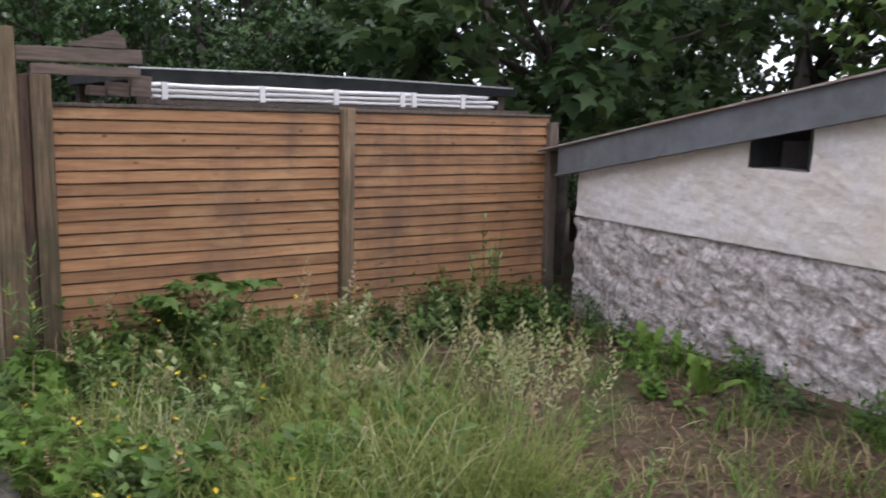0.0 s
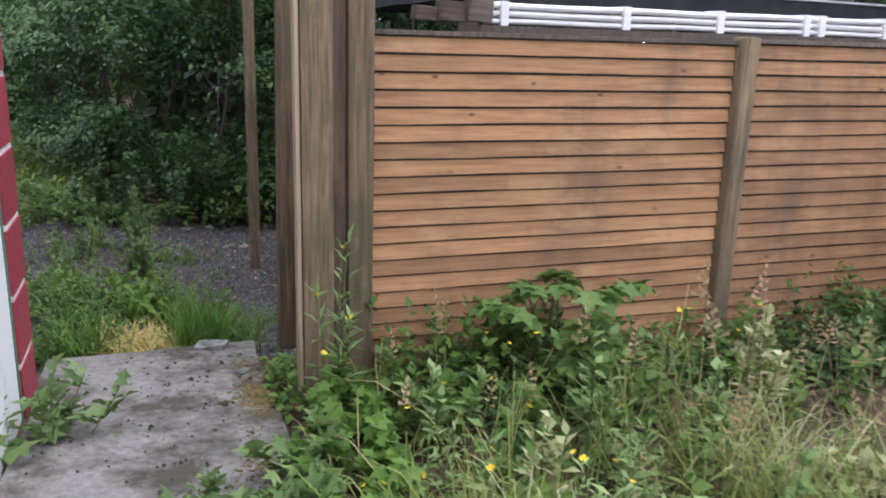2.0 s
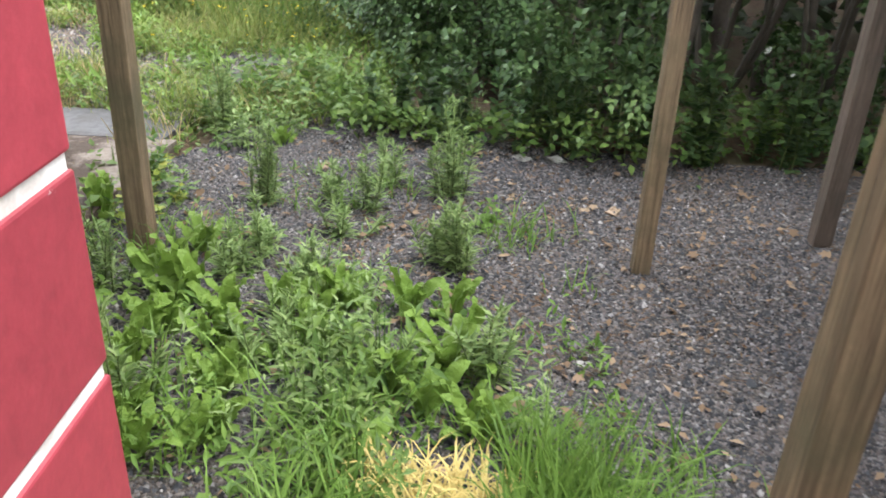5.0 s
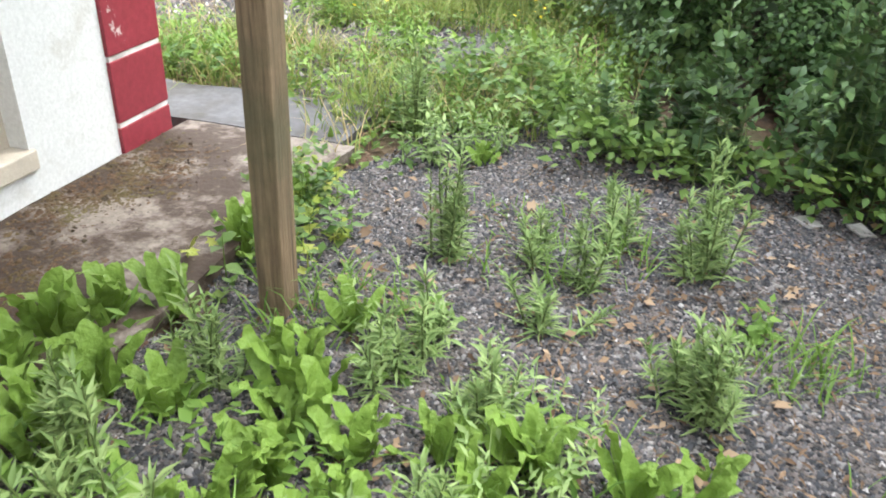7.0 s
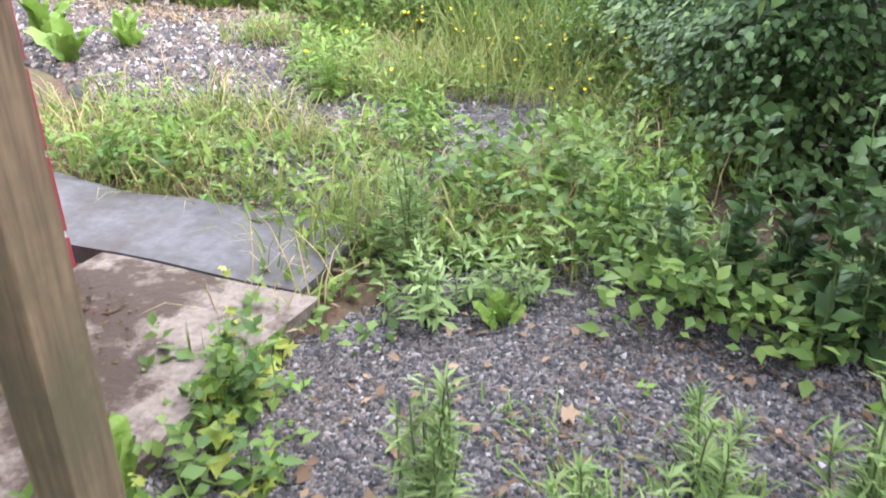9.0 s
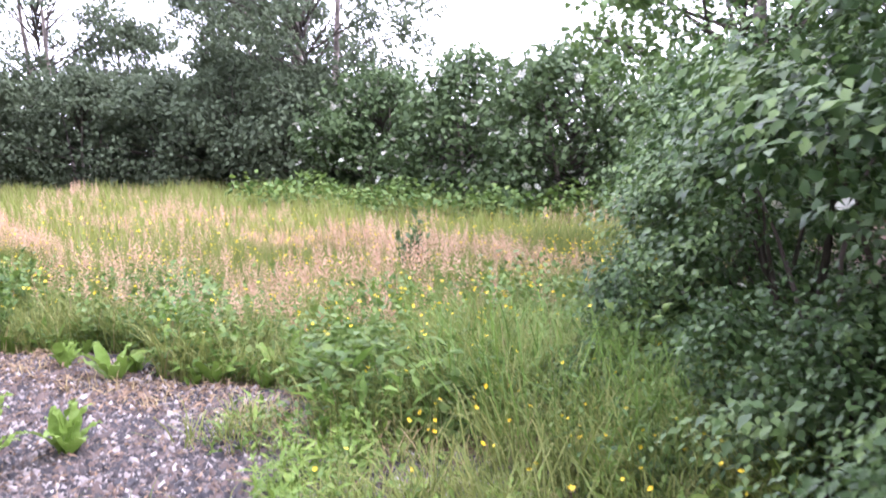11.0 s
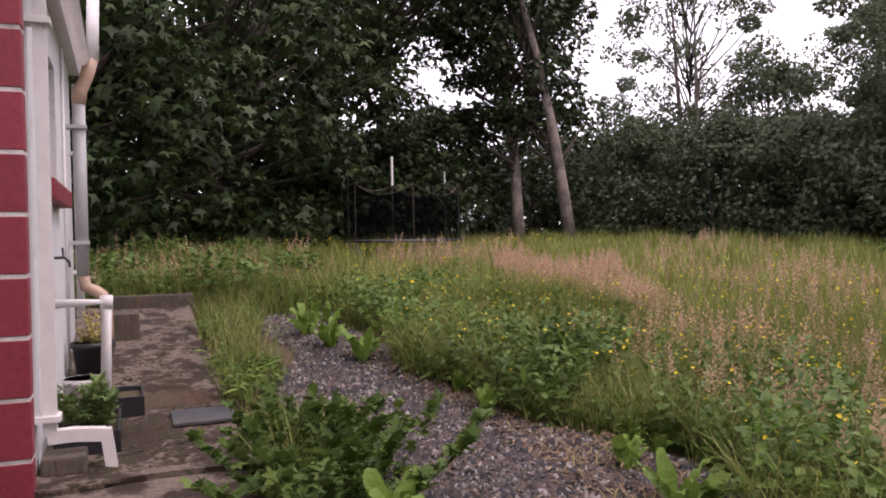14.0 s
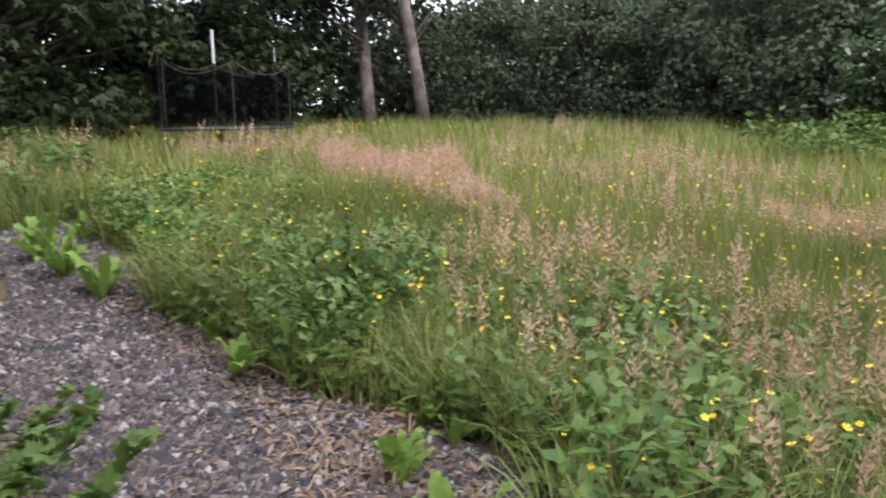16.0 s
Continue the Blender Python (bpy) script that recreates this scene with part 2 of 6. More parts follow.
M_PALELEAF = foliage("yellowing_leaf", (0.17, 0.23, 0.035), (0.26, 0.31, 0.05), (0.36, 0.38, 0.09), 0.3, 0.55, 1.5)
M_FLEA = foliage("grey_green_weed_leaf", (0.10, 0.165, 0.05), (0.17, 0.25, 0.085), (0.26, 0.34, 0.13), 0.25, 0.6, 1.5)
M_NETTLE = foliage("nettle_leaf", (0.042, 0.09, 0.02), (0.08, 0.145, 0.03), (0.145, 0.21, 0.048), 0.28, 0.5, 1.5)
M_YELLOW = foliage("yellow_petal", (0.72, 0.48, 0.01), (0.82, 0.6, 0.02), (0.9, 0.7, 0.05), 0.2, 0.5)
M_BROWNLEAF = foliage("dead_leaf", (0.09, 0.055, 0.032), (0.165, 0.105, 0.062), (0.30, 0.215, 0.14), 0.1, 0.8)
M_DARKLEAF = foliage("rotting_leaf", (0.045, 0.026, 0.015), (0.09, 0.053, 0.03), (0.2, 0.135, 0.085), 0.1, 0.85)


def pebble(name, stops):
    m, n, l, b = mat(name)
    g = n.new("ShaderNodeNewGeometry")
    l.new(ramp(n, l, g.outputs["Random Per Island"], stops), b.inputs["Base Color"])
    b.inputs["Roughness"].default_value = 0.8
    return m


M_PEBBLE = pebble("brown_pebble", [(0.0, (0.018, 0.018, 0.021)), (0.4, (0.036, 0.031, 0.032)), (0.66, (0.095, 0.064, 0.05)), (0.85, (0.13, 0.105, 0.095)), (1.0, (0.33, 0.30, 0.28))])
M_CHIP = pebble("slate_chipping", [(0.0, (0.012, 0.013, 0.017)), (0.42, (0.05, 0.05, 0.058)), (0.66, (0.105, 0.085, 0.077)), (0.9, (0.14, 0.13, 0.132)), (0.97, (0.17, 0.16, 0.16)), (1.0, (0.34, 0.32, 0.31))])
M_ORNG = foliage("yellow_straw", (0.42, 0.31, 0.10), (0.54, 0.42, 0.15), (0.64, 0.52, 0.21), 0.2, 0.7)
m_glass, _n, _l, _b = mat("window_glass")
_b.inputs["Base Color"].default_value = (0.75, 0.8, 0.82, 1)
_b.inputs["Roughness"].default_value, _b.inputs["Transmission Weight"].default_value, _b.inputs["IOR"].default_value = 0.03, 0.9, 1.45
m_net, _n, _l, _b = mat("black_trampoline_net")
_b.inputs["Base Color"].default_value, _b.inputs["Roughness"].default_value = (0.003, 0.003, 0.004, 1), 1.0
_b.inputs["Specular IOR Level"].default_value = 0.0
_t, _x = _n.new("ShaderNodeBsdfTransparent"), _n.new("ShaderNodeMixShader")
_x.inputs[0].default_value = 0.6
_l.new(_b.outputs[0], _x.inputs[1]), _l.new(_t.outputs[0], _x.inputs[2]), _l.new(_x.outputs[0], _n["Material Output"].inputs[0])

rng = np.random.default_rng(7)


# ---- building blocks ----
def thing(name, label, category, at=(0, 0, 0), group="", kind="", turn=0.0):
    ob = new(name)
    ob.matrix_basis = pose(*at, 0, 0, turn)
    ob.empty_display_size = 0.1
    return tagged(ob, label, category, group, kind)


def part(name, bm, material, parent=None, label="", smooth=False):
    me = bpy.data.meshes.new(name)
    bm.to_mesh(me)
    bm.free()
    me.materials.append(material)
    if smooth:
        me.polygons.foreach_set("use_smooth", [True] * len(me.polygons))
    ob = new(name, me)
    if parent:
        ob.parent = parent
    if label:
        ob["label"] = label
    return ob


def box(x0, x1, y0, y1, z0, z1, bevel=0.0, bm=None):
    bm = bm or bmesh.new()
    made = bmesh.ops.create_cube(bm, size=1)["verts"]
    for v in made:
        v.co = Vector((x0 + (v.co.x + 0.5) * (x1 - x0), y0 + (v.co.y + 0.5) * (y1 - y0), z0 + (v.co.z + 0.5) * (z1 - z0)))
    if bevel:
        edges = list({e for v in made for e in v.link_edges})
        bmesh.ops.bevel(bm, geom=edges, offset=bevel, segments=2, profile=0.6, affect="EDGES")
    return bm


def worn(bm, amount, scale=3.0, cuts=0):
    """Uneven faces and edges."""
    if cuts:
        bmesh.ops.subdivide_edges(bm, edges=bm.edges[:], cuts=cuts, use_grid_fill=True)
    for v in bm.verts:
        v.co += noise.noise_vector(v.co * scale) * amount
    return bm


def tube(points, radii, sides=8, bm=None, cap=True):
    """A round bar along points."""
    bm = bm or bmesh.new()
    rings = []
    pts = [Vector(p) for p in points]
    for k, p in enumerate(pts):
        way = (pts[min(k + 1, len(pts) - 1)] - pts[max(k - 1, 0)]).normalized()
        side = way.orthogonal().normalized() if k == 0 else (rings_side - way * rings_side.dot(way)).normalized()
        rings_side = side
        other = way.cross(side)
        r = radii[k] if isinstance(radii, (list, tuple)) else radii
        rings.append([bm.verts.new(p + (side * math.cos(a) + other * math.sin(a)) * r) for a in (2 * math.pi * j / sides for j in range(sides))])
    for a, b in zip(rings, rings[1:]):
        for j in range(sides):
            bm.faces.new((a[j], a[(j + 1) % sides], b[(j + 1) % sides], b[j]))
    if cap:
        bm.faces.new(rings[0][::-1]), bm.faces.new(rings[-1])
    return bm


def mesh_from(name, verts, tris, material, parent=None, smooth=False):
    """One mesh from arrays of vertices and triangles."""
    me = bpy.data.meshes.new(name)
    verts, tris = np.asarray(verts, np.float32), np.asarray(tris, np.int32)
    me.vertices.add(len(verts)), me.loops.add(tris.size), me.polygons.add(len(tris))
    me.vertices.foreach_set("co", verts.ravel())
    me.loops.foreach_set("vertex_index", tris.ravel())
    me.polygons.foreach_set("loop_start", np.arange(0, tris.size, 3, dtype=np.int32))
    me.update(calc_edges=True)
    me.validate()
    if smooth:
        me.polygons.foreach_set("use_smooth", [True] * len(me.polygons))
    me.materials.append(material)
    ob = new(name, me)
    if parent:
        ob.parent = parent
    return ob


def turns(yaw, tilt, roll):
    """Rotation matrices Rz(yaw) Rx(tilt) Ry(roll), radians."""
    cy, sy, ct, st, cr, sr = np.cos(yaw), np.sin(yaw), np.cos(tilt), np.sin(tilt), np.cos(roll), np.sin(roll)
    o, i = np.zeros_like(cy), np.ones_like(cy)
    rz = np.stack([np.stack([cy, -sy, o], -1), np.stack([sy, cy, o], -1), np.stack([o, o, i], -1)], -2)
    rx = np.stack([np.stack([i, o, o], -1), np.stack([o, ct, -st], -1), np.stack([o, st, ct], -1)], -2)
    ry = np.stack([np.stack([cr, o, sr], -1), np.stack([o, i, o], -1), np.stack([-sr, o, cr], -1)], -2)
    return rz @ rx @ ry


def spread(template, places, yaw, tilt, roll, size):
    """Copies of a small template, as arrays of vertices and triangles."""
    v, f = np.asarray(template[0], float), np.asarray(template[1])
    size = np.asarray(size, float)
    if size.ndim == 1:
        size = size[:, None]
    local = v[None] * size[:, None, :]
    out = np.einsum("nij,nkj->nki", turns(yaw, tilt, roll), local) + np.asarray(places)[:, None, :]
    idx = f[None] + (np.arange(len(places)) * len(v))[:, None, None]
    return out.reshape(-1, 3), idx.reshape(-1, 3)


def joined(pieces):
    vs, fs, k = [], [], 0
    for v, f in pieces:
        vs.append(v), fs.append(f + k)
        k += len(v)
    return np.concatenate(vs), np.concatenate(fs)


# templates grow along +y from the root, faces up
LEAF = ([(0, 0, 0), (-0.32, 0.42, 0.06), (0, 0.5, -0.03), (0.32, 0.42, 0.06), (0, 1, -0.12)], [(0, 2, 1), (0, 3, 2), (1, 2, 4), (2, 3, 4)])
LOBED = ([(0, 0, 0), (-0.5, 0.1, 0), (-0.28, 0.4, 0.05), (-0.62, 0.62, -0.05), (-0.2, 0.72, 0.04), (0, 1.08, -0.1), (0.2, 0.72, 0.04), (0.62, 0.62, -0.05), (0.28, 0.4, 0.05), (0.5, 0.1, 0), (0, 0.45, -0.04)],
         [(10, k + 1, k) for k in range(9)] + [(10, 0, 9)])
NARROW = ([(0, 0, 0), (-0.13, 0.45, 0.04), (0, 0.5, -0.02), (0.13, 0.45, 0.04), (0, 1, -0.1)], [(0, 2, 1), (0, 3, 2), (1, 2, 4), (2, 3, 4)])
PLAIN = ([(0, 0, 0), (-0.36, 0.45, 0.08), (0.36, 0.45, 0.08), (0, 1, -0.1)], [(0, 2, 1), (1, 2, 3)])
PALM = ([(0, 0, 0), (-0.62, 0.42, -0.08), (-0.17, 0.52, 0.03), (0, 1.1, -0.16), (0.17, 0.52, 0.03), (0.62, 0.42, -0.08)], [(0, 2, 1), (0, 4, 2), (2, 4, 3), (0, 5, 4)])
BLADE = ([(-0.5, 0, 0), (0.5, 0, 0), (-0.42, 0, 0.5), (0.42, 0, 0.5), (0, 0.18, 1.0)], [(0, 1, 3), (0, 3, 2), (2, 3, 4)])
BENT = ([(-0.5, 0, 0), (0.5, 0, 0), (-0.45, 0.06, 0.45), (0.45, 0.06, 0.45), (-0.3, 0.26, 0.8), (0.3, 0.26, 0.8), (0, 0.55, 0.92)],
        [(0, 1, 3), (0, 3, 2), (2, 3, 5), (2, 5, 4), (4, 5, 6)])
ROCK = ([(0.5, 0, -0.1), (-0.25, 0.45, -0.1), (-0.3, -0.42, -0.1), (0.05, 0.02, 0.36)], [(0, 1, 3), (1, 2, 3), (2, 0, 3)])
PETALS = ([(0, 0, 0)] + [(math.cos(a) * r, math.sin(a) * r, h) for j in range(5) for a, r, h in ((j * 1.2566, 1.0, 0.5), (j * 1.2566 + 0.9, 1.0, 0.5))],
          [(0, 1 + 2 * j, 2 + 2 * j) for j in range(5)])


def head_template():
    """A loose grass panicle on a thin stalk, one tall."""
    v, f = [(-0.004, 0, 0), (0.004, 0, 0), (0, 0.05, 1.0)], [(0, 1, 2)]
    r = random.Random(4)
    for k in range(16):
        z = 0.68 + 0.32 * k / 16
        a, w = k * 2.4, 0.055 * (1.15 - (z - 0.68) / 0.32)
        x, y = math.cos(a) * w, math.sin(a) * w + 0.05 * z
        i = len(v)
        v += [(x * 0.15, 0.05 * z, z), (x, y, z + 0.035 + r.random() * 0.015), (x * 0.85 + 0.012, y, z + 0.01)]
        f.append((i, i + 1, i + 2))
    return v, f


HEAD = head_template()


# ---- the lie of the land ----
def path_z(y):
    """Top of the gateway slab, which slopes down to the yard."""
    return -0.045 * np.clip(np.asarray(y, float) - 4.2, 0, 2.2)


def ground_z(x, y):
    """Garden at 0, yard 0.2 lower, the meadow rising to the west."""
    x, y = np.asarray(x, float), np.asarray(y, float)
    s = np.clip((y - 5.3) / 0.9, 0, 1)
    z = -0.2 * s * s * (3 - 2 * s)
    z = np.where((x < 0.28) & (x > -1.0) & (y > 3.9) & (y < 6.1), np.minimum(z, path_z(y) - 0.03), z)
    up = 1.05 * (1 - np.exp(-0.114 * np.clip(-8.0 - x, 0, 40)))
    return z + up * np.clip((y - 6) / 3, 0, 1) + 0.025 * np.sin(x * 1.3 + 0.6 * y) * np.sin(y * 1.1 - 0.4 * x)


def inside(poly, x, y):
    hit = np.zeros(np.shape(x), bool)
    for (ax, ay), (bx, by) in zip(poly, poly[1:] + poly[:1]):
        if ay != by:
            hit ^= ((ay > y) != (by > y)) & (x < (bx - ax) * (y - ay) / (by - ay) + ax)
    return hit


GRAVEL = [(4.2, 5.4), (4.2, 9.2), (0.5, 9.3), (-0.9, 9.7), (-1.5, 11.0), (-2.0, 11.9), (-3.1, 12.4), (-4.6, 12.92), (-6.1, 13.16), (-7.7, 13.06), (-9.6, 12.78), (-11.1, 12.4),
          (-15.6, 13.2), (-15.9, 12.2), (-12.2, 11.7), (-10, 11.45), (-6, 11.3), (-3.6, 10.4), (-2.05, 9.4), (-2.0, 6.05), (0.3, 6.05), (0.3, 5.4)]


# ---- ground ----
def sheet(name, xs, ys, keep, lift, material):
    gx, gy = np.meshgrid(xs, ys, indexing="ij")
    z = ground_z(gx, gy) + lift
    v = np.stack([gx, gy, z], -1).reshape(-1, 3)
    n, m = len(xs), len(ys)
    i = (np.arange(n - 1)[:, None] * m + np.arange(m - 1)[None]).ravel()
    cx, cy = gx[:-1, :-1].ravel(), gy[:-1, :-1].ravel()
    i = i[keep(cx, cy)] if keep else i
    tris = np.concatenate([np.stack([i, i + m, i + m + 1], -1), np.stack([i, i + m + 1, i + 1], -1)])
    return mesh_from(name, v, tris, material, None, True)


def steps(lo, hi, near_lo, near_hi, fine):
    far_a = near_lo - np.geomspace(0.6, near_lo - lo, 18)[::-1]
    far_b = near_hi + np.geomspace(0.6, hi - near_hi, 18)
    return np.concatenate([far_a, np.arange(near_lo, near_hi + fine / 2, fine), far_b])


tagged(sheet("ground", steps(-900, 900, -26, 8, 0.25), steps(-900, 900, -5, 26, 0.25), None, 0, M_SOIL), "brown earth with plant litter", "ground", kind="structure")


def gravel_keep(x, y):
    wob = 0.1 * np.sin(x * 3.1 + y) + 0.09 * np.sin(y * 4.3 - x * 1.7) + 0.1 * np.sin(x * 1.3 + 0.4)
    return inside(GRAVEL, x + wob, y + wob)


tagged(sheet("gravel_bed", np.arange(-15, 4.3, 0.08), np.arange(6.0, 13.5, 0.08), gravel_keep, 0.012, M_GRAVEL), "grey gravel spread thinly over earth", "gravel", kind="structure")


# ---- concrete ----
def slab(name, x0, x1, y0, y1, top, thick, material, label):
    bm = box(x0, x1, y0, y1, top - thick, top, 0.0)
    bmesh.ops.subdivide_edges(bm, edges=bm.edges[:], cuts=9, use_grid_fill=True)
    for v in bm.verts:
        edge = min(v.co.x - x0, x1 - v.co.x, v.co.y - y0, y1 - v.co.y) < 0.01
        v.co += noise.noise_vector(v.co * 2.2) * (0.03 if edge else 0.012)
    return tagged(part(name, bm, material, smooth=False), label, "concrete slab", kind="structure")


slab("path_slab_1", -0.78, 0.22, 4.16, 5.94, 0.0, 0.25, M_CONC, "worn grey concrete path slab at the gateway")
for v in bpy.data.objects["path_slab_1"].data.vertices:
    v.co.z += float(path_z(v.co.y))
slab("path_slab_2", -0.78, 0.25, 2.2, 4.12, 0.015, 0.2, M_CONC, "cracked grey concrete slab of the garden path")
slab("yard_slab_1", -2.86, -1.98, 5.6, 9.02, -0.14, 0.25, M_YARD, "dirty concrete walkway along the house wall")
slab("yard_slab_2", -3.9, -2.06, 9.04, 9.5, -0.143, 0.2, M_WET, "dark damp concrete slab at the house corner")
slab("back_pad_1", -7.2, -6.1, 9.3, 10.85, -0.1, 0.2, M_PAD, "mossy concrete pad behind the house")
slab("back_pad_2", -9.3, -7.22, 9.7, 10.95, -0.07, 0.25, M_PAD, "mossy stained concrete pad behind the house")
pad3 = slab("back_pad_3", -12.9, -9.32, 9.7, 10.95, 0.0, 0.4, M_PAD, "mossy stained concrete pad behind the house")
pad3.matrix_basis = Matrix.Translation((-9.3, 10.3, -0.06)) @ Matrix.Rotation(radians(7.5), 4, "Y") @ Matrix.Translation((9.3, -10.3, 0))

# ---- fence ----
FENCE_Y = 5.13


def slat_mesh(x0, x1, z, height, seed):
    """A board standing a little proud, with a waney lower edge and a narrow slot above it for the shadow line."""
    bm = bmesh.new()
    r = random.Random(seed)
    n, rows = 12, []
    ph, amp = r.random() * 6, 0.0006 + r.random() * 0.0016
    lean = r.uniform(-0.002, 0.002)
    for k in range(n + 1):
        x = x0 + (x1 - x0) * k / n
        w = amp * math.sin(ph + k * 0.9) + r.uniform(-0.0008, 0.0008)
        top, low = z + height - 0.011 - lean * (k / n), z + w + lean * k / n
        rows.append([bm.verts.new(p) for p in ((x, FENCE_Y + 0.012, top), (x, FENCE_Y - 0.006, top), (x, FENCE_Y - 0.02, low), (x, FENCE_Y + 0.004, low))])
    for a, b in zip(rows, rows[1:]):
        for j in range(4):
            bm.faces.new((a[j], a[(j + 1) % 4], b[(j + 1) % 4], b[j]))
    bm.faces.new(rows[0][::-1]), bm.faces.new(rows[-1])
    bmesh.ops.recalc_face_normals(bm, faces=bm.faces[:])
    return bm


def fence_panel(x0, x1, top, bottom, count, seed):
    root = thing("overlap_fence", "orange-brown overlap fence panel between timber posts", "fence panel", (0, 0, 0), "garden fence panels")
    step = (top - bottom) / count
    for k in range(count):
        part("slat", slat_mesh(x0, x1, bottom + k * step, step, seed + k), M_SLAT, root)
    part("top_rail", worn(box(x0, x1, FENCE_Y - 0.028, FENCE_Y + 0.03, top - 0.004, top + 0.016, 0.003), 0.003), M_OLD, root, "dark weathered capping rail")
    # Dark sheet added behind the slots so each lap reads as a shadow line.
    part("backing", box(x0, x1, FENCE_Y + 0.022, FENCE_Y + 0.03, bottom, top - 0.006), M_OLD, root, "dark sheet added for the shadow lines between slats")
    for x in (x0 + 0.03, (x0 + x1) / 2, x1 - 0.03):
        part("batten", box(x - 0.02, x + 0.02, FENCE_Y + 0.031, FENCE_Y + 0.06, bottom, top - 0.006, 0.003), M_SLAT, root)
    return root


fence_panel(0.655, 2.445, 1.535, -0.02, 21, 11)
fence_panel(2.545, 4.31, 1.545, -0.02, 21, 61)


def timber_post(name, label, x0, x1, y0, y1, z0, z1, material, lean=0.0, group=""):
    bm = worn(box(x0, x1, y0, y1, z0, z1, 0.008), 0.006, 2.0)
    for v in bm.verts:
        v.co.x += lean * (v.co.z - z0)
    return tagged(part(name, bm, material), label, "post", group)


timber_post("fence_post", "weathered timber fence post between two panels", 2.45, 2.54, 5.06, 5.15, -0.1, 1.57, M_POST, 0.0, "fence posts")
timber_post("fence_post", "grey timber fence post beside the shed", 4.315, 4.4, 5.06, 5.15, -0.1, 1.5, M_OLD, -0.02, "fence posts")
timber_post("gate_post", "thick grey weathered timber gate post", 0.345, 0.475, 5.05, 5.19, -0.1, 1.95, M_POST)
timber_post("gate_lath", "pale narrow lath nailed to a gate post", 0.322, 0.343, 5.06, 5.13, 0.0, 1.72, M_LATH)
timber_post("gate_plank", "dark reddish narrow plank beside a gate post", 0.478, 0.536, 5.085, 5.17, -0.05, 1.70, M_PLANK)
timber_post("gate_post", "light brown timber post at the panel's end", 0.54, 0.648, 5.06, 5.17, -0.1, 1.70, M_POST)
timber_post("pergola_post", "square brown timber post standing in gravel", 0.36, 0.465, 5.98, 6.085, -0.3, 1.86, M_POST, 0.012, "pergola posts")
timber_post("pergola_post", "square brown timber post standing in gravel", 0.395, 0.47, 7.79, 7.865, -0.3, 2.3, M_POST, 0.0, "pergola posts")
timber_post("pergola_post", "square grey-brown timber post among dock leaves", -1.735, -1.64, 7.73, 7.825, -0.3, 2.35, M_POST, 0.012, "pergola posts")


def timber_beam(name, label, a, b, half_w, half_h, material):
    a, b = Vector(a), Vector(b)
    length = (b - a).length
    bm = worn(box(0, length, -half_w, half_w, -half_h, half_h, 0.006), 0.006, 2.5, 0)
    ob = part(name, bm, material)
    ob.matrix_basis = Matrix.Translation(a) @ (b - a).to_track_quat("X", "Z").to_matrix().to_4x4()
    return tagged(ob, label, "beam")


timber_beam("gate_beam", "old grey timber beam over the gateway", (-0.8, 5.16, 1.83), (0.34, 5.14, 1.79), 0.04, 0.05, M_BEAM)
timber_beam("gate_beam", "old grey timber beam end over the fence", (0.48, 5.13, 1.815), (1.15, 5.13, 1.825), 0.035, 0.042, M_BEAM)
timber_beam("gate_beam", "old grey timber beam end over the fence", (0.55, 5.14, 1.735), (1.14, 5.15, 1.735), 0.045, 0.03, M_BEAM)
timber_beam("side_beam", "old timber beam joining the pergola posts", (0.41, 5.2, 1.9), (0.43, 7.8, 1.95), 0.03, 0.045, M_BEAM)
bm = bmesh.new()
prof = [(0.72, 1.868), (1.06, 1.868), (1.06, 1.925), (1.0, 1.975), (0.93, 1.945)]
lo, hi = [bm.verts.new((x, 5.09, z)) for x, z in prof], [bm.verts.new((x, 5.17, z)) for x, z in prof]
bm.faces.new(lo), bm.faces.new(hi[::-1])
for k in range(5):
    bm.faces.new((lo[k], hi[k], hi[(k + 1) % 5], lo[(k + 1) % 5]))
tagged(part("timber_offcut", bm, M_BEAM), "rough sawn timber offcut lying on the beam", "timber")
for k, (x, w, h) in enumerate(((0.86, 0.05, 0.06), (0.97, 0.06, 0.085), (1.1, 0.05, 0.13))):
    timber_beam("timber_scrap", "short weathered timber scrap wedged under the beam", (x, 5.24, 1.60 + h / 2), (x + 0.13, 5.27, 1.59 + h / 2), w / 2, h / 2, M_BEAM)


# lean-to roof behind the fence, with gutter lengths stored under its edge
root = thing("lean_to", "low black felt lean-to roof behind the fence", "lean-to")
bm = box(1.2, 4.35, 5.62, 8.3, 1.70, 1.78)
bmesh.ops.subdivide_edges(bm, edges=bm.edges[:], cuts=6, use_grid_fill=True)
part("roof_felt", worn(bm, 0.022, 1.6), M_BLACK, root)
part("edge_strip", worn(tube([(1.18, 5.6, 1.785), (2.2, 5.6, 1.795), (3.3, 5.6, 1.785), (4.3, 5.6, 1.77)], 0.006, 6), 0.004), M_GREYPIPE, root, "pale crumpled edge strip")
for x in (1.3, 4.25):
    part("leg", box(x - 0.04, x + 0.04, 5.7, 5.78, -0.3, 1.70), M_OLD, root)
    part("leg", box(x - 0.04, x + 0.04, 8.1, 8.18, -0.3, 1.70), M_OLD, root)
part("shelf_rail", box(1.22, 4.3, 5.38, 5.60, 1.555, 1.585), M_OLD, root)
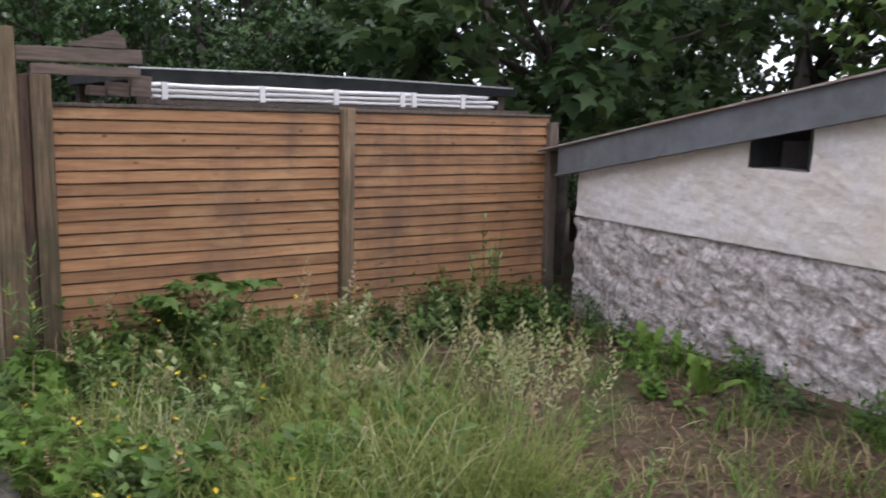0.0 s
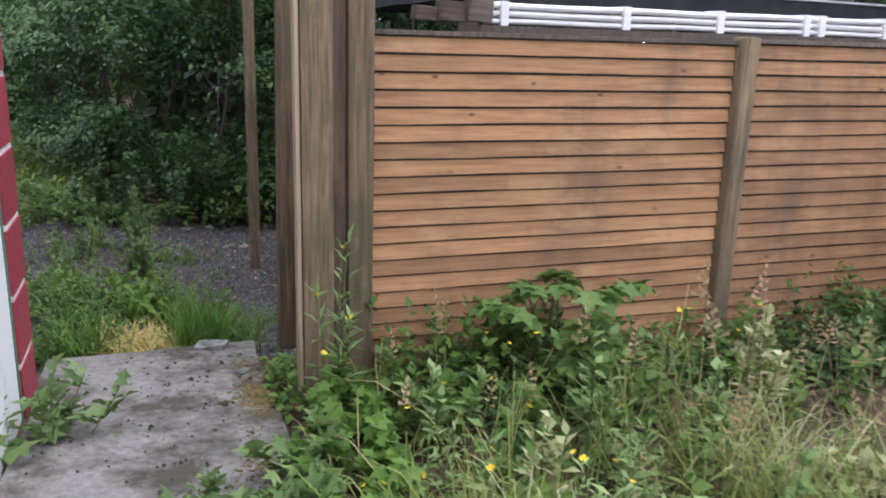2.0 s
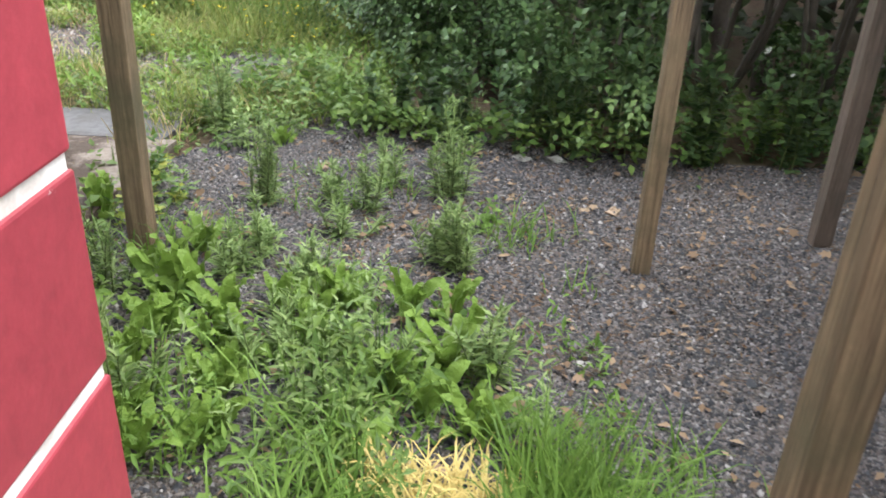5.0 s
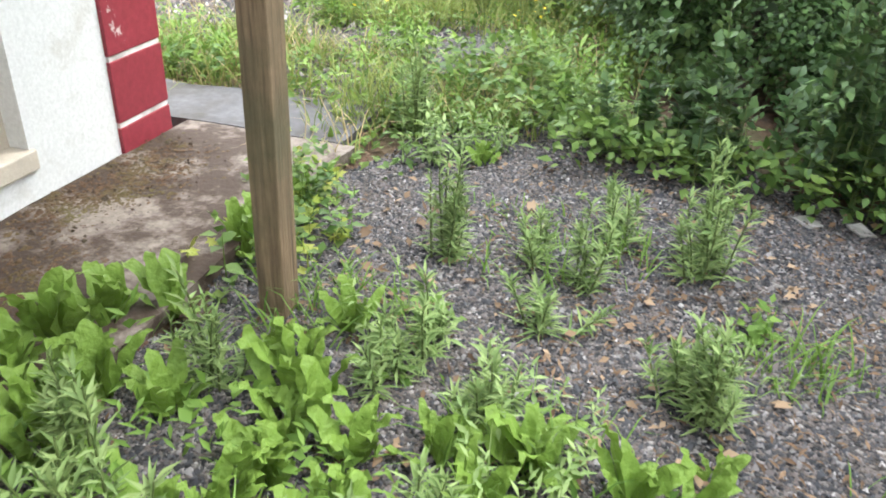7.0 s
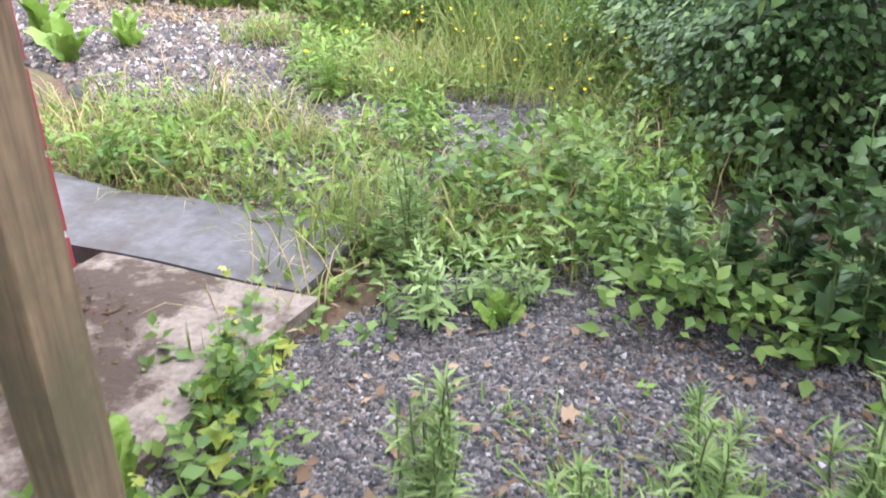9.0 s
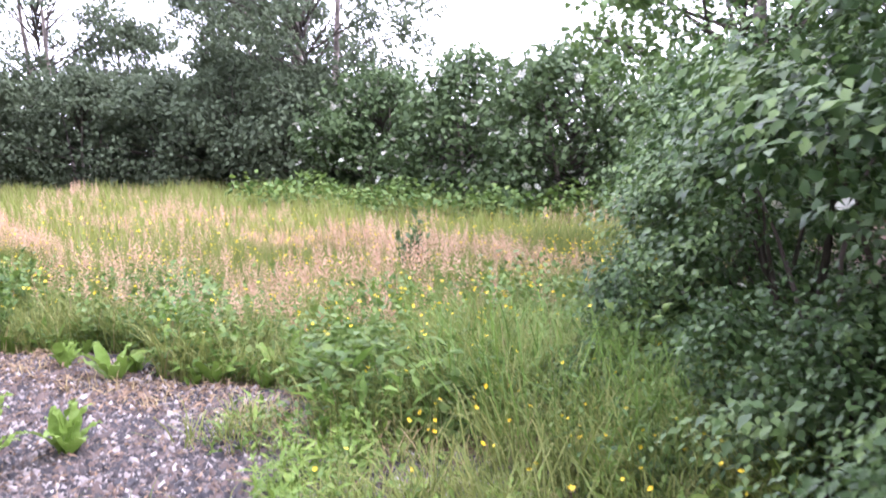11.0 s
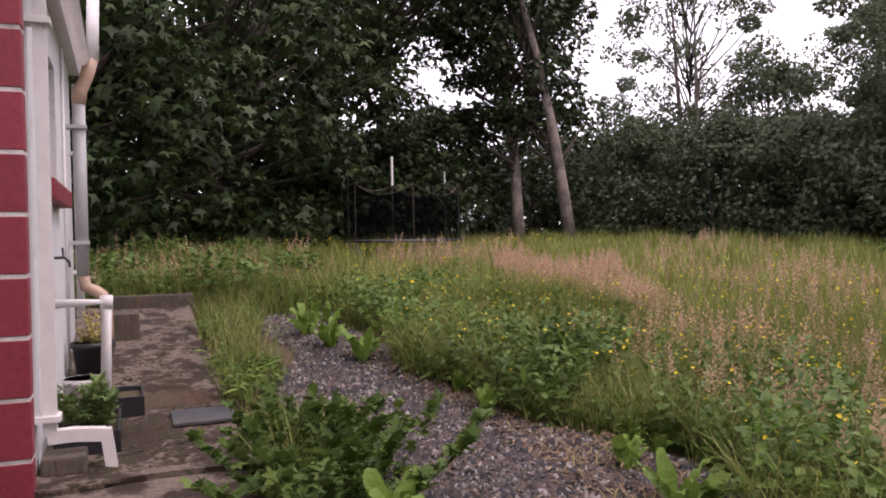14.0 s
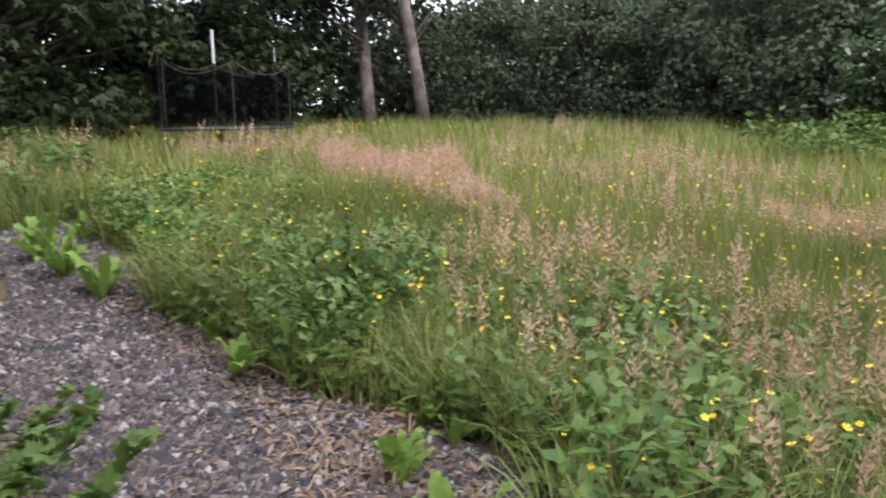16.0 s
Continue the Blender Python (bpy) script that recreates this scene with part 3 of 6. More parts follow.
for k, (z, x0, x1) in enumerate(((1.605, 1.28, 3.96), (1.64, 1.26, 4.0), (1.675, 1.27, 3.9))):
    gutter = thing("gutter_length", "white plastic gutter length stored on its side", "gutter", (0, 0, 0), "stored gutters")
    bm = bmesh.new()
    n, last = 24, None
    for j in range(n + 1):
        x = x0 + (x1 - x0) * j / n
        dz = 0.002 * math.sin(j * 0.8 + k)
        ring = [bm.verts.new((x, 5.45 + 0.055 * math.cos(a), z + dz + 0.0165 * math.sin(a))) for a in np.linspace(0, 2 * math.pi, 9)[:-1]]
        if last:
            for i in range(8):
                bm.faces.new((last[i], last[(i + 1) % 8], ring[(i + 1) % 8], ring[i]))
        last = ring
    part("gutter", bm, M_PVC, gutter, smooth=True)
    for x in (1.35, 2.0, 2.55, 3.1, 3.2, 3.65):
        part("clip", box(x - 0.02, x + 0.02, 5.385, 5.515, z - 0.02, z + 0.021, 0.004), M_PVC, gutter)


# ---- shed with rubble wall ----
def roof_z(y):
    return 1.28 + (5.08 - y) * 0.206


shed = thing("shed", "low limewashed rubble shed with a sloping sheet roof", "shed", (0, 0, 0), "", "structure")


def shed_wall(name, y0, y1, x0, z0, z1f, bumpy, material, label):
    """A stretch of wall facing west whose top follows z1f(y)."""
    bm = bmesh.new()
    ny, nz = max(2, int((y1 - y0) / 0.05)), 24
    fr = []
    for a in range(ny + 1):
        y = y0 + (y1 - y0) * a / ny
        col = []
        for b in range(nz + 1):
            z = z0 + (z1f(y) - z0) * b / nz
            p = Vector((x0, y, z))
            d = noise.noise(p * 7) * bumpy + noise.noise(p * 18) * bumpy * 0.6
            col.append(bm.verts.new((x0 - d, y, z)))
        fr.append(col)
    back = [[bm.verts.new((x0 + 0.3, y0 + (y1 - y0) * a / ny, z)) for z in (z0, z1f(y0 + (y1 - y0) * a / ny))] for a in range(ny + 1)]
    for a in range(ny):
        for b in range(nz):
            bm.faces.new((fr[a][b], fr[a][b + 1], fr[a + 1][b + 1], fr[a + 1][b]))
        bm.faces.new((fr[a][nz], back[a][1], back[a + 1][1], fr[a + 1][nz]))
        bm.faces.new((back[a][0], back[a + 1][0], back[a + 1][1], back[a][1]))
    bm.faces.new([back[0][0]] + fr[0] + [back[0][1]][:1])
    bm.faces.new(([back[-1][0]] + fr[-1] + [back[-1][1]])[::-1])
    bmesh.ops.recalc_face_normals(bm, faces=bm.faces[:])
    return part(name, bm, material, shed, label)


shed_wall("rubble_wall", -3.0, 4.72, 4.295, -0.1, lambda y: 0.81 + 0.02 * math.sin(y * 5) + 0.012 * math.sin(y * 17), 0.042, M_RUBBLE, "rough limewashed rubble base")
shed_wall("render_wall", 3.18, 4.70, 4.272, 0.80, lambda y: roof_z(y) - 0.12, 0.012, M_SHED, "peeling render")
shed_wall("render_wall", 2.76, 3.18, 4.272, 0.80, lambda y: 1.28, 0.012, M_SHED, "peeling render")
shed_wall("render_wall", -3.0, 2.76, 4.272, 0.80, lambda y: roof_z(y) - 0.12, 0.012, M_SHED, "peeling render")


def sloped(name, x0, x1, y0, y1, d0, d1, material, label=""):
    bm = box(x0, x1, y0, y1, 0, 1)
    for v in bm.verts:
        v.co.z = roof_z(v.co.y) + (d1 if v.co.z > 0.5 else d0)
    return part(name, bm, material, shed, label)


sloped("fascia", 4.20, 4.23, -3.0, 4.86, -0.215, -0.012, M_FASCIA, "grey steel fascia")
sloped("fascia_lip", 4.17, 4.23, -3.0, 4.86, -0.235, -0.217, M_FASCIA)
sloped("roof", 4.165, 8.5, -3.0, 5.08, -0.01, 0.004, M_SHEET, "thin rusty roof sheet")
sloped("back_wall", 8.2, 8.45, -3.0, 2.6, -2.6, -0.012, M_SHED)
sloped("back_wall", 8.2, 8.45, 3.0, 4.72, -2.0, -0.012, M_SHED)
sloped("back_wall", 8.2, 8.45, 2.6, 3.0, -2.0, -0.30, M_SHED)
sloped("end_wall", 4.586, 8.2, 4.47, 4.70, -2.0, -0.012, M_SHED)
part("end_wall", box(4.58, 8.2, -3.0, -2.8, -0.1, 2.6), M_SHED, shed)

# Boards added on both reveals; the opening's shade is put in as black.
part("opening_darkener", box(4.272, 4.57, 3.158, 3.176, 1.284, 1.56), M_BLACK, shed, "black board added to darken the opening's reveal")
part("opening_darkener", box(4.272, 4.57, 2.764, 2.78, 1.284, 1.64), M_BLACK, shed, "black board added to darken the opening's reveal")

# ---- house ----
house = thing("house", "white rendered house with dark red corner blocks", "house", (0, 0, 0), "", "structure")


def wall_block(x0, x1, y0, y1, z0, z1, name="wall"):
    return part(name, box(x0, x1, y0, y1, z0, z1), M_WHITE, house)


# garden wing: outer faces at x=-0.8 and y=5.58
wall_block(-1.05, -0.8, -4.0, 5.58, -0.3, 3.0)
wall_block(-3.0, -1.05, 5.33, 5.58, -0.3, 3.0)
# middle wing: outer faces at x=-2.88 and y=8.88
wall_block(-3.13, -2.88, 5.58, 7.3, -0.3, 3.0)
wall_block(-3.13, -2.88, 8.06, 8.88, -0.3, 3.0)
wall_block(-3.13, -2.88, 7.3, 8.06, -0.3, 0.0)
wall_block(-3.13, -2.88, 7.3, 8.06, 2.0, 3.0)
part("blocked_opening", box(-3.10, -2.97, 7.3, 8.06, 0.0, 2.0), M_CREAM, house, "cream rendered blocked-up opening")
part("opening_sill", box(-2.97, -2.86, 7.25, 8.08, -0.02, 0.06, 0.008), M_CREAM, house, "cream sill of the blocked opening")
wall_block(-7.0, -3.13, 8.63, 8.88, -0.3, 3.0)
# back wing: outer faces at x=-7.2 and y=9.73; a window in the north wall
NY = 9.73
wall_block(-7.45, -7.2, 8.6, NY, -0.3, 2.95)
wall_block(-8.15, -7.45, NY - 0.25, NY, -0.3, 2.95)
wall_block(-9.72, -8.15, NY - 0.25, NY, -0.3, 1.58)
wall_block(-9.72, -8.15, NY - 0.25, NY, 2.6, 2.95)
wall_block(-11.75, -9.72, NY - 0.25, NY, -0.3, 2.95)
wall_block(-11.75, -11.5, 4.0, NY - 0.25, -0.3, 2.95)
bm = box(-11.9, -0.7, -4.0, 8.95, 2.98, 3.12)
part("roof_slab", bm, M_SLATE, house)
bm = box(-11.9, -7.0, 4.0, NY + 0.1, 2.95, 2.99)
part("soffit", bm, M_WHITE, house)
bm = bmesh.new()
for x in (-12.0, -6.95):
    for y, z in ((NY + 0.14, 3.0), (5.6, 5.2), (1.5, 3.0)):
        bm.verts.new((x, y, z))
bm.verts.ensure_lookup_table()
v = bm.verts[:]
for f in ((0, 1, 4, 3), (1, 2, 5, 4), (0, 2, 1), (3, 4, 5), (0, 3, 5, 2)):
    bm.faces.new([v[k] for k in f])
bmesh.ops.recalc_face_normals(bm, faces=bm.faces[:])
part("pitched_roof", bm, M_SLATE, house, "dark slate roof")


def quoin(cx, cy, east, north, first, course, count, line=False):
    """Red corner blocks with white joints: faces at x=cx (east) and y=cy (north)."""
    for k in range(count):
        z0 = first + course * (k - 1) + 0.012
        z1 = first + course * k - 0.012
        part("corner_block", box(cx - north, cx + 0.018, cy - east, cy + 0.018, max(z0, -0.28), z1, 0.005), M_RED, house)
        part("corner_joint", box(cx - north + 0.005, cx + 0.012, cy - east + 0.005, cy + 0.012, z1 - 0.002, z1 + 0.026), M_JOINT, house)
    if line:
        part("paint_line", box(cx - 0.01, cx + 0.006, cy - east - 0.02, cy - east, -0.1, first + course * (count - 1)), M_GREEN, house, "thin green painted line")


quoin(-0.8, 5.58, 0.31, 0.2, 0.16, 0.293, 10, True)
quoin(-2.88, 8.88, 0.33, 0.2, -0.02, 0.29, 11)
quoin(-7.2, NY, 0.5, 0.12, 0.1, 0.318, 10)

# window in the back wall
window = thing("window_1", "white framed window in a deep reveal with a red sill", "window", (0, 0, 0), "", "structure")
for a in ((-9.72, -9.64, 1.62, 2.6), (-8.23, -8.15, 1.62, 2.6), (-8.98, -8.9, 1.70, 2.52)):
    part("window_frame", box(a[0], a[1], NY - 0.2, NY - 0.13, a[2], a[3], 0.006), M_PVC, window)
for z in (1.62, 2.52):
    part("window_frame", box(-9.64, -8.23, NY - 0.2, NY - 0.13, z, z + 0.08, 0.006), M_PVC, window)
for x0, x1 in ((-9.64, -8.98), (-8.9, -8.23)):
    part("pane", box(x0, x1, NY - 0.17, NY - 0.16, 1.70, 2.52), m_glass, window)
part("window_sill", box(-9.85, -8.02, NY - 0.13, NY + 0.1, 1.49, 1.62, 0.012), M_RED, window, "thick red painted sill")


# ---- pipes on the back wall ----
def pipe(name, label, points, r, material, category="pipe", brackets=(), square=False):
    root = thing(name, label, category)
    part("pipe", tube(points, r, 4 if square else 12), material, root, smooth=not square)
    for p in points[1:-1]:
        part("joint", tube([(p[0], p[1], p[2] - r * 1.2), (p[0], p[1], p[2] + r * 1.2)], r * 1.18, 4 if square else 12), material, root, smooth=not square)
    for z in brackets:
        x, y = points[0][0], points[0][1]
        part("bracket", box(x - r * 1.4, x + r * 1.4, NY, y + r * 1.15, z - 0.018, z + 0.018, 0.004), material, root)
    return root


dp = pipe("downpipe", "white square plastic downpipe with a kicked-out shoe", [(-7.56, NY + 0.075, 2.9), (-7.56, NY + 0.075, 0.14)], 0.05, M_PVC, "downpipe", (2.45, 0.24), True)
bm = tube([(-7.56, NY + 0.06, 0.13), (-7.56, NY + 0.2, 0.135), (-7.56, NY + 0.36, 0.12)], 0.052, 4)
part("shoe", bm, M_PVC, dp, "white shoe bent outwards")
part("outlet", tube([(-7.56, NY + 0.36, 0.15), (-7.56, NY + 0.39, -0.075)], 0.046, 4), M_PVC, dp)
wp = pipe("waste_pipe", "white plastic waste pipe bent down to a gully", [(-8.75, NY, 0.79), (-8.75, NY + 0.36, 0.79), (-8.72, NY + 0.34, 0.04)], 0.038, M_PVC)
sp = pipe("soil_pipe", "tall grey plastic soil pipe with a tan bend at its foot", [(-11.0, NY + 0.12, 2.55), (-11.0, NY + 0.12, 0.88)], 0.058, M_GREYPIPE, "soil pipe", (2.3, 1.2))
part("bend", tube([(-11.0, NY + 0.12, 0.9), (-11.0, NY + 0.14, 0.78), (-10.99, NY + 0.22, 0.74), (-10.97, NY + 0.28, 0.7), (-10.95, NY + 0.32, 0.6), (-10.95, NY + 0.33, 0.14)], 0.055, 12), M_TANPIPE, sp, "tan bend running to the ground", True)
part("bend", tube([(-11.0, NY + 0.12, 2.52), (-11.0, NY + 0.14, 2.66), (-11.0, NY + 0.2, 2.8), (-11.0, NY + 0.24, 2.95)], 0.064, 12), M_TANPIPE, sp, "tan bend under the gutter", True)
part("vent", tube([(-11.0, NY + 0.25, 2.94), (-11.03, NY + 0.27, 3.6)], 0.058, 12), M_PVC, sp, "white upper length", True)
pipe("rain_pipe", "thin white plastic rainwater pipe at the wall's end", [(-11.55, NY + 0.07, 2.8), (-11.55, NY + 0.07, 0.45)], 0.04, M_PVC, "downpipe", (2.1, 0.9))
pipe("cable_conduit", "thin white conduit up the wall", [(-10.35, NY + 0.02, 2.9), (-10.35, NY + 0.02, 0.1)], 0.015, M_PVC)
bm = bmesh.new()
last = None
for x in np.linspace(-11.9, -7.0, 9):
    ring = [bm.verts.new((x, NY + 0.17 + 0.06 * math.cos(a), 2.94 + 0.06 * math.sin(a))) for a in np.linspace(math.pi, 2 * math.pi, 7)]
    if last:
        for i in range(6):
            bm.faces.new((last[i], last[i + 1], ring[i + 1], ring[i]))
    last = ring
bmesh.ops.solidify(bm, geom=bm.faces[:], thickness=0.004)
tagged(part("eaves_gutter", bm, M_PVC, smooth=True), "white plastic gutter along the eaves", "gutter")
tap = thing("garden_tap", "dark metal garden tap on the white wall", "tap")
part("spout", tube([(-9.2, NY, 1.1), (-9.2, NY + 0.07, 1.1), (-9.2, NY + 0.1, 1.07), (-9.2, NY + 0.105, 1.03)], 0.011, 8), M_BLACKPL, tap)
part("handle", tube([(-9.23, NY + 0.06, 1.13), (-9.17, NY + 0.06, 1.17)], 0.008, 6), M_BLACKPL, tap)
part("stem", tube([(-9.2, NY + 0.06, 1.1), (-9.2, NY + 0.06, 1.15)], 0.007, 6), M_BLACKPL, tap)


# ---- pots and oddments on the pad ----
def pot(name, label, at, r0, r1, h, material):
    root = thing(name, label, "plant pot", at)
    bm = tube([(0, 0, 0), (0, 0, h * 0.85), (0, 0, h * 0.86), (0, 0, h), (0, 0, h), (0, 0, h * 0.8)], [r0, r1 * 0.96, r1 * 1.06, r1 * 1.08, r1 * 0.96, r1 * 0.9], 16)
    part("pot", bm, material, root, smooth=True)
    part("soil", tube([(0, 0, h * 0.8), (0, 0, h * 0.86)], r1 * 0.9, 14), M_SOIL, root)
    return root


pot("plant_pot", "white plastic plant pot with dry earth", (-8.95, NY + 0.19, -0.07), 0.1, 0.135, 0.3, M_PVC)
pot("plant_pot", "black plastic plant pot with a yellow shrub", (-10.1, NY + 0.22, 0.035), 0.13, 0.17, 0.32, M_BLACKPL)


def trough(label, x0, x1, y0, y1, z0, h, material):
    root = thing("planter_box", label, "planter", (0, 0, 0))
    t = 0.02
    for a in ((x0, x1, y0, y0 + t), (x0, x1, y1 - t, y1), (x0, x0 + t, y0 + t, y1 - t), (x1 - t, x1, y0 + t, y1 - t)):
        part("side", worn(box(*a, z0, z0 + h, 0.004), 0.006), material, root)
    part("soil", box(x0 + t, x1 - t, y0 + t, y1 - t, z0, z0 + h * 0.75), M_SOIL, root)
    return root


trough("shallow dark plastic planter with ferny weeds", -8.55, -7.85, NY + 0.06, NY + 0.44, -0.07, 0.14, M_BLACKPL)
trough("dark plastic tray beside the white pot", -9.35, -8.85, NY + 0.4, NY + 0.6, -0.07, 0.15, M_BLACKPL)
tagged(part("timber_block", worn(box(-7.68, -7.46, NY + 0.03, NY + 0.26, -0.08, 0.035, 0.02), 0.012), M_OLD), "rotten timber block under the downpipe shoe", "timber")
tagged(part("timber_crate", worn(box(-11.75, -11.3, NY + 0.34, NY + 0.62, 0.19, 0.47, 0.012), 0.01), M_OLD), "dark old timber crate beside the soil pipe", "crate")
tagged(part("timber_sleeper", worn(box(-13.02, -12.84, NY + 0.2, 11.0, 0.2, 0.55, 0.02), 0.012), M_OLD), "grey timber sleeper at the pad's far edge", "timber")
tagged(part("roof_slate", box(-8.8, -8.35, 10.5, 10.93, -0.06, -0.035, 0.004), M_SLATE), "loose dark slate lying on the concrete", "slate")
ob = part("broken_stone", worn(box(-0.14, 0.14, -0.09, 0.09, 0, 0.06, 0.015), 0.025, 6, 2), M_DULLSTONE)
ob.matrix_basis = pose(0.0, 5.9, float(path_z(5.9)) - 0.004, 0, 0, -12) @ Matrix.Scale(0.55, 4)
tagged(ob, "pale broken stone on the slab's edge", "stone")
for x, y, s in ((0.12, 5.5, 0.035), (0.08, 5.35, 0.02), (-0.3, 4.95, 0.018), (0.1, 5.75, 0.03)):
    ob = part("small_stone", worn(box(-s, s, -s * 0.7, s * 0.7, 0, s * 0.6, s * 0.2), s * 0.25, 9, 1), M_DULLSTONE)
    ob.matrix_basis = pose(x, y, float(path_z(y)) - 0.005, 0, 0, x * 400)
    tagged(ob, "small pale stone on the concrete", "stone", "loose stones")

# ---- trampoline ----
TX, TY = -19.6, 16.0
TZ = float(ground_z(TX, TY)) - 0.12
tr = thing("trampoline", "old round trampoline with a sagging black safety net", "trampoline", (TX, TY, TZ))
R = 1.3
ring = [(R * math.cos(a), R * math.sin(a), 0.62) for a in np.linspace(0, 2 * math.pi, 25)]
part("frame_ring", tube(ring, 0.03, 6, cap=False), M_BLACKPL, tr)
part("jumping_mat", tube([(0, 0, 0.6), (0, 0, 0.61)], R * 0.95, 24), M_BLACKPL, tr)
tops = []
for k in range(6):
    a = k * math.pi / 3 - 0.15
    x, y = R * math.cos(a), R * math.sin(a)
    h = (1.82, 1.85, 2.2, 2.6, 2.25, 1.9)[k]
    hang = min(h, 1.92) if k in (2, 3) else h
    part("net_pole", tube([(x, y, 0), (x, y, hang)], 0.011, 8), M_TWIG, tr)
    if k in (2, 3):
        part("pole_top", tube([(x, y, hang), (x, y, h)], 0.03 if k == 3 else 0.016, 8), M_PVC if k == 3 else M_GREYPIPE, tr, "bare white pole top" if k == 3 else "thin grey pole top")
    part("leg", tube([(x * 0.8, y * 0.8, 0), (x, y, 0.6)], 0.02, 6), M_GREYPIPE, tr)
    tops.append((a, hang - 0.02))
for k in range(6):
    a0, h0 = tops[k]
    a1, h1 = tops[(k + 1) % 6][0] + (2 * math.pi if k == 5 else 0), tops[(k + 1) % 6][1]
    bm, last = bmesh.new(), None
    rim = []
    for j in range(9):
        u = j / 8
        a, top = a0 + (a1 - a0) * u, h0 + (h1 - h0) * u - 1.0 * u * (1 - u)
        x, y = R * math.cos(a), R * math.sin(a)
        rim.append((x, y, top))
        col = [bm.verts.new((x, y, z)) for z in (0.62, top)]
        if last:
            bm.faces.new((last[0], col[0], col[1], last[1]))
        last = col
    part("net", bm, m_net, tr, "torn black net")
    part("net_rim", tube(rim, 0.007, 5), M_OLD, tr)


# ---- plants: kinds ----
def grass_patch(name, label, keep, x0, x1, y0, y1, count, h0, h1, width, material, template=BLADE, lean=0.35, clump=0.0, seed=1):
    """Blades of grass over a stretch of ground, one object."""
    r = np.random.default_rng(seed)
    x, y = r.uniform(x0, x1, count), r.uniform(y0, y1, count)
    if clump:
        c = r.integers(0, max(1, count // 40), count)
        cx, cy = r.uniform(x0, x1, count // 40 + 1), r.uniform(y0, y1, count // 40 + 1)
        x, y = cx[c] + r.normal(0, clump, count), cy[c] + r.normal(0, clump, count)
    ok = keep(x, y)
    x, y = x[ok], y[ok]
    n = len(x)
    h = r.uniform(h0, h1, n) * (0.8 + 0.25 * np.sin(x * 1.9 + 1.3 * np.sin(y)) * np.sin(y * 1.6))
    size = np.stack([width * r.uniform(0.6, 1.3, n), h, h], -1)
    p = np.stack([x, y, ground_z(x, y) - 0.01], -1)
    v, f = spread(template, p, r.uniform(0, 6.28, n), -np.abs(r.normal(0, lean, n)), r.normal(0, 0.15, n), size)
    return tagged(mesh_from(name, v, f, material), label, "grass", kind="stuff")


def leafy(name, centres, radii, count, leaf, size, material, seed, parent=None, droop=0.5, flat=1.0):
    """Leaves gathered in uneven clumps round the given centres, thicker at the outside."""
    r = np.random.default_rng(seed)
    c = r.integers(0, len(centres), count)
    d = r.normal(0, 1, (count, 3))
    d /= np.linalg.norm(d, axis=1)[:, None]
    rad = np.asarray(radii)[c] * r.uniform(0.45, 1.0, count) ** 0.5
    p = np.asarray(centres)[c] + d * rad[:, None] * np.array([1, 1, flat])
    yaw = np.arctan2(-d[:, 0], d[:, 1]) + r.normal(0, 0.7, count)
    v, f = spread(leaf, p, yaw, -droop + r.normal(0, 0.55, count), r.normal(0, 0.5, count), size * r.uniform(0.6, 1.35, count))
    return tagged(mesh_from(name, v, f, material, parent), kind="stuff")


def sprays(name, starts, ways, lengths, per, leaf, size, material, seed, parent=None, sag=0.5, lift=0.25):
    """Arching shoots that start on a skin and reach outwards, with leaves in two ranks."""
    r = np.random.default_rng(seed)
    starts, ways = np.asarray(starts, float), np.asarray(ways, float)
    n = len(starts)
    long = np.asarray(lengths, float)[:, None]
    u = np.linspace(0.08, 1.0, per)[None] + r.normal(0, 0.03, (n, per))
    p = starts[:, None, :] + ways[:, None, :] * (long * u)[..., None]
    p[..., 2] += long * (lift * u - sag * u * u)
    p += r.normal(0, 0.02, p.shape)
    side = np.where(np.arange(per) % 2, 1.0, -1.0)[None] * (0.95 - 0.55 * u)
    yaw = np.arctan2(-ways[:, 0], ways[:, 1])[:, None] + side + r.normal(0, 0.3, (n, per))
    tilt = -0.25 - 0.35 * u + r.normal(0, 0.3, (n, per))
    roll = side * 0.25 + r.normal(0, 0.3, (n, per))
    big = size * (1.15 - 0.55 * u) * r.uniform(0.7, 1.25, (n, per)) * r.uniform(0.8, 1.25, (n, 1))
    v, f = spread(leaf, p.reshape(-1, 3), yaw.ravel(), tilt.ravel(), roll.ravel(), big.ravel())
    return tagged(mesh_from(name, v, f, material, parent), kind="stuff")


def limb(a, b, r0, r1, bend, bm, sides=6, parts=6, seed=0):
    r = random.Random(seed)
    a, b = Vector(a), Vector(b)
    off = Vector((r.uniform(-1, 1), r.uniform(-1, 1), r.uniform(-0.3, 0.6))) * bend * (b - a).length
    pts = [a.lerp(b, k / parts) + off * math.sin(math.pi * k / parts) + Vector((r.uniform(-1, 1), r.uniform(-1, 1), 0)) * 0.03 * (b - a).length / parts for k in range(parts + 1)]
    return tube(pts, [r0 + (r1 - r0) * k / parts for k in range(parts + 1)], sides, bm)


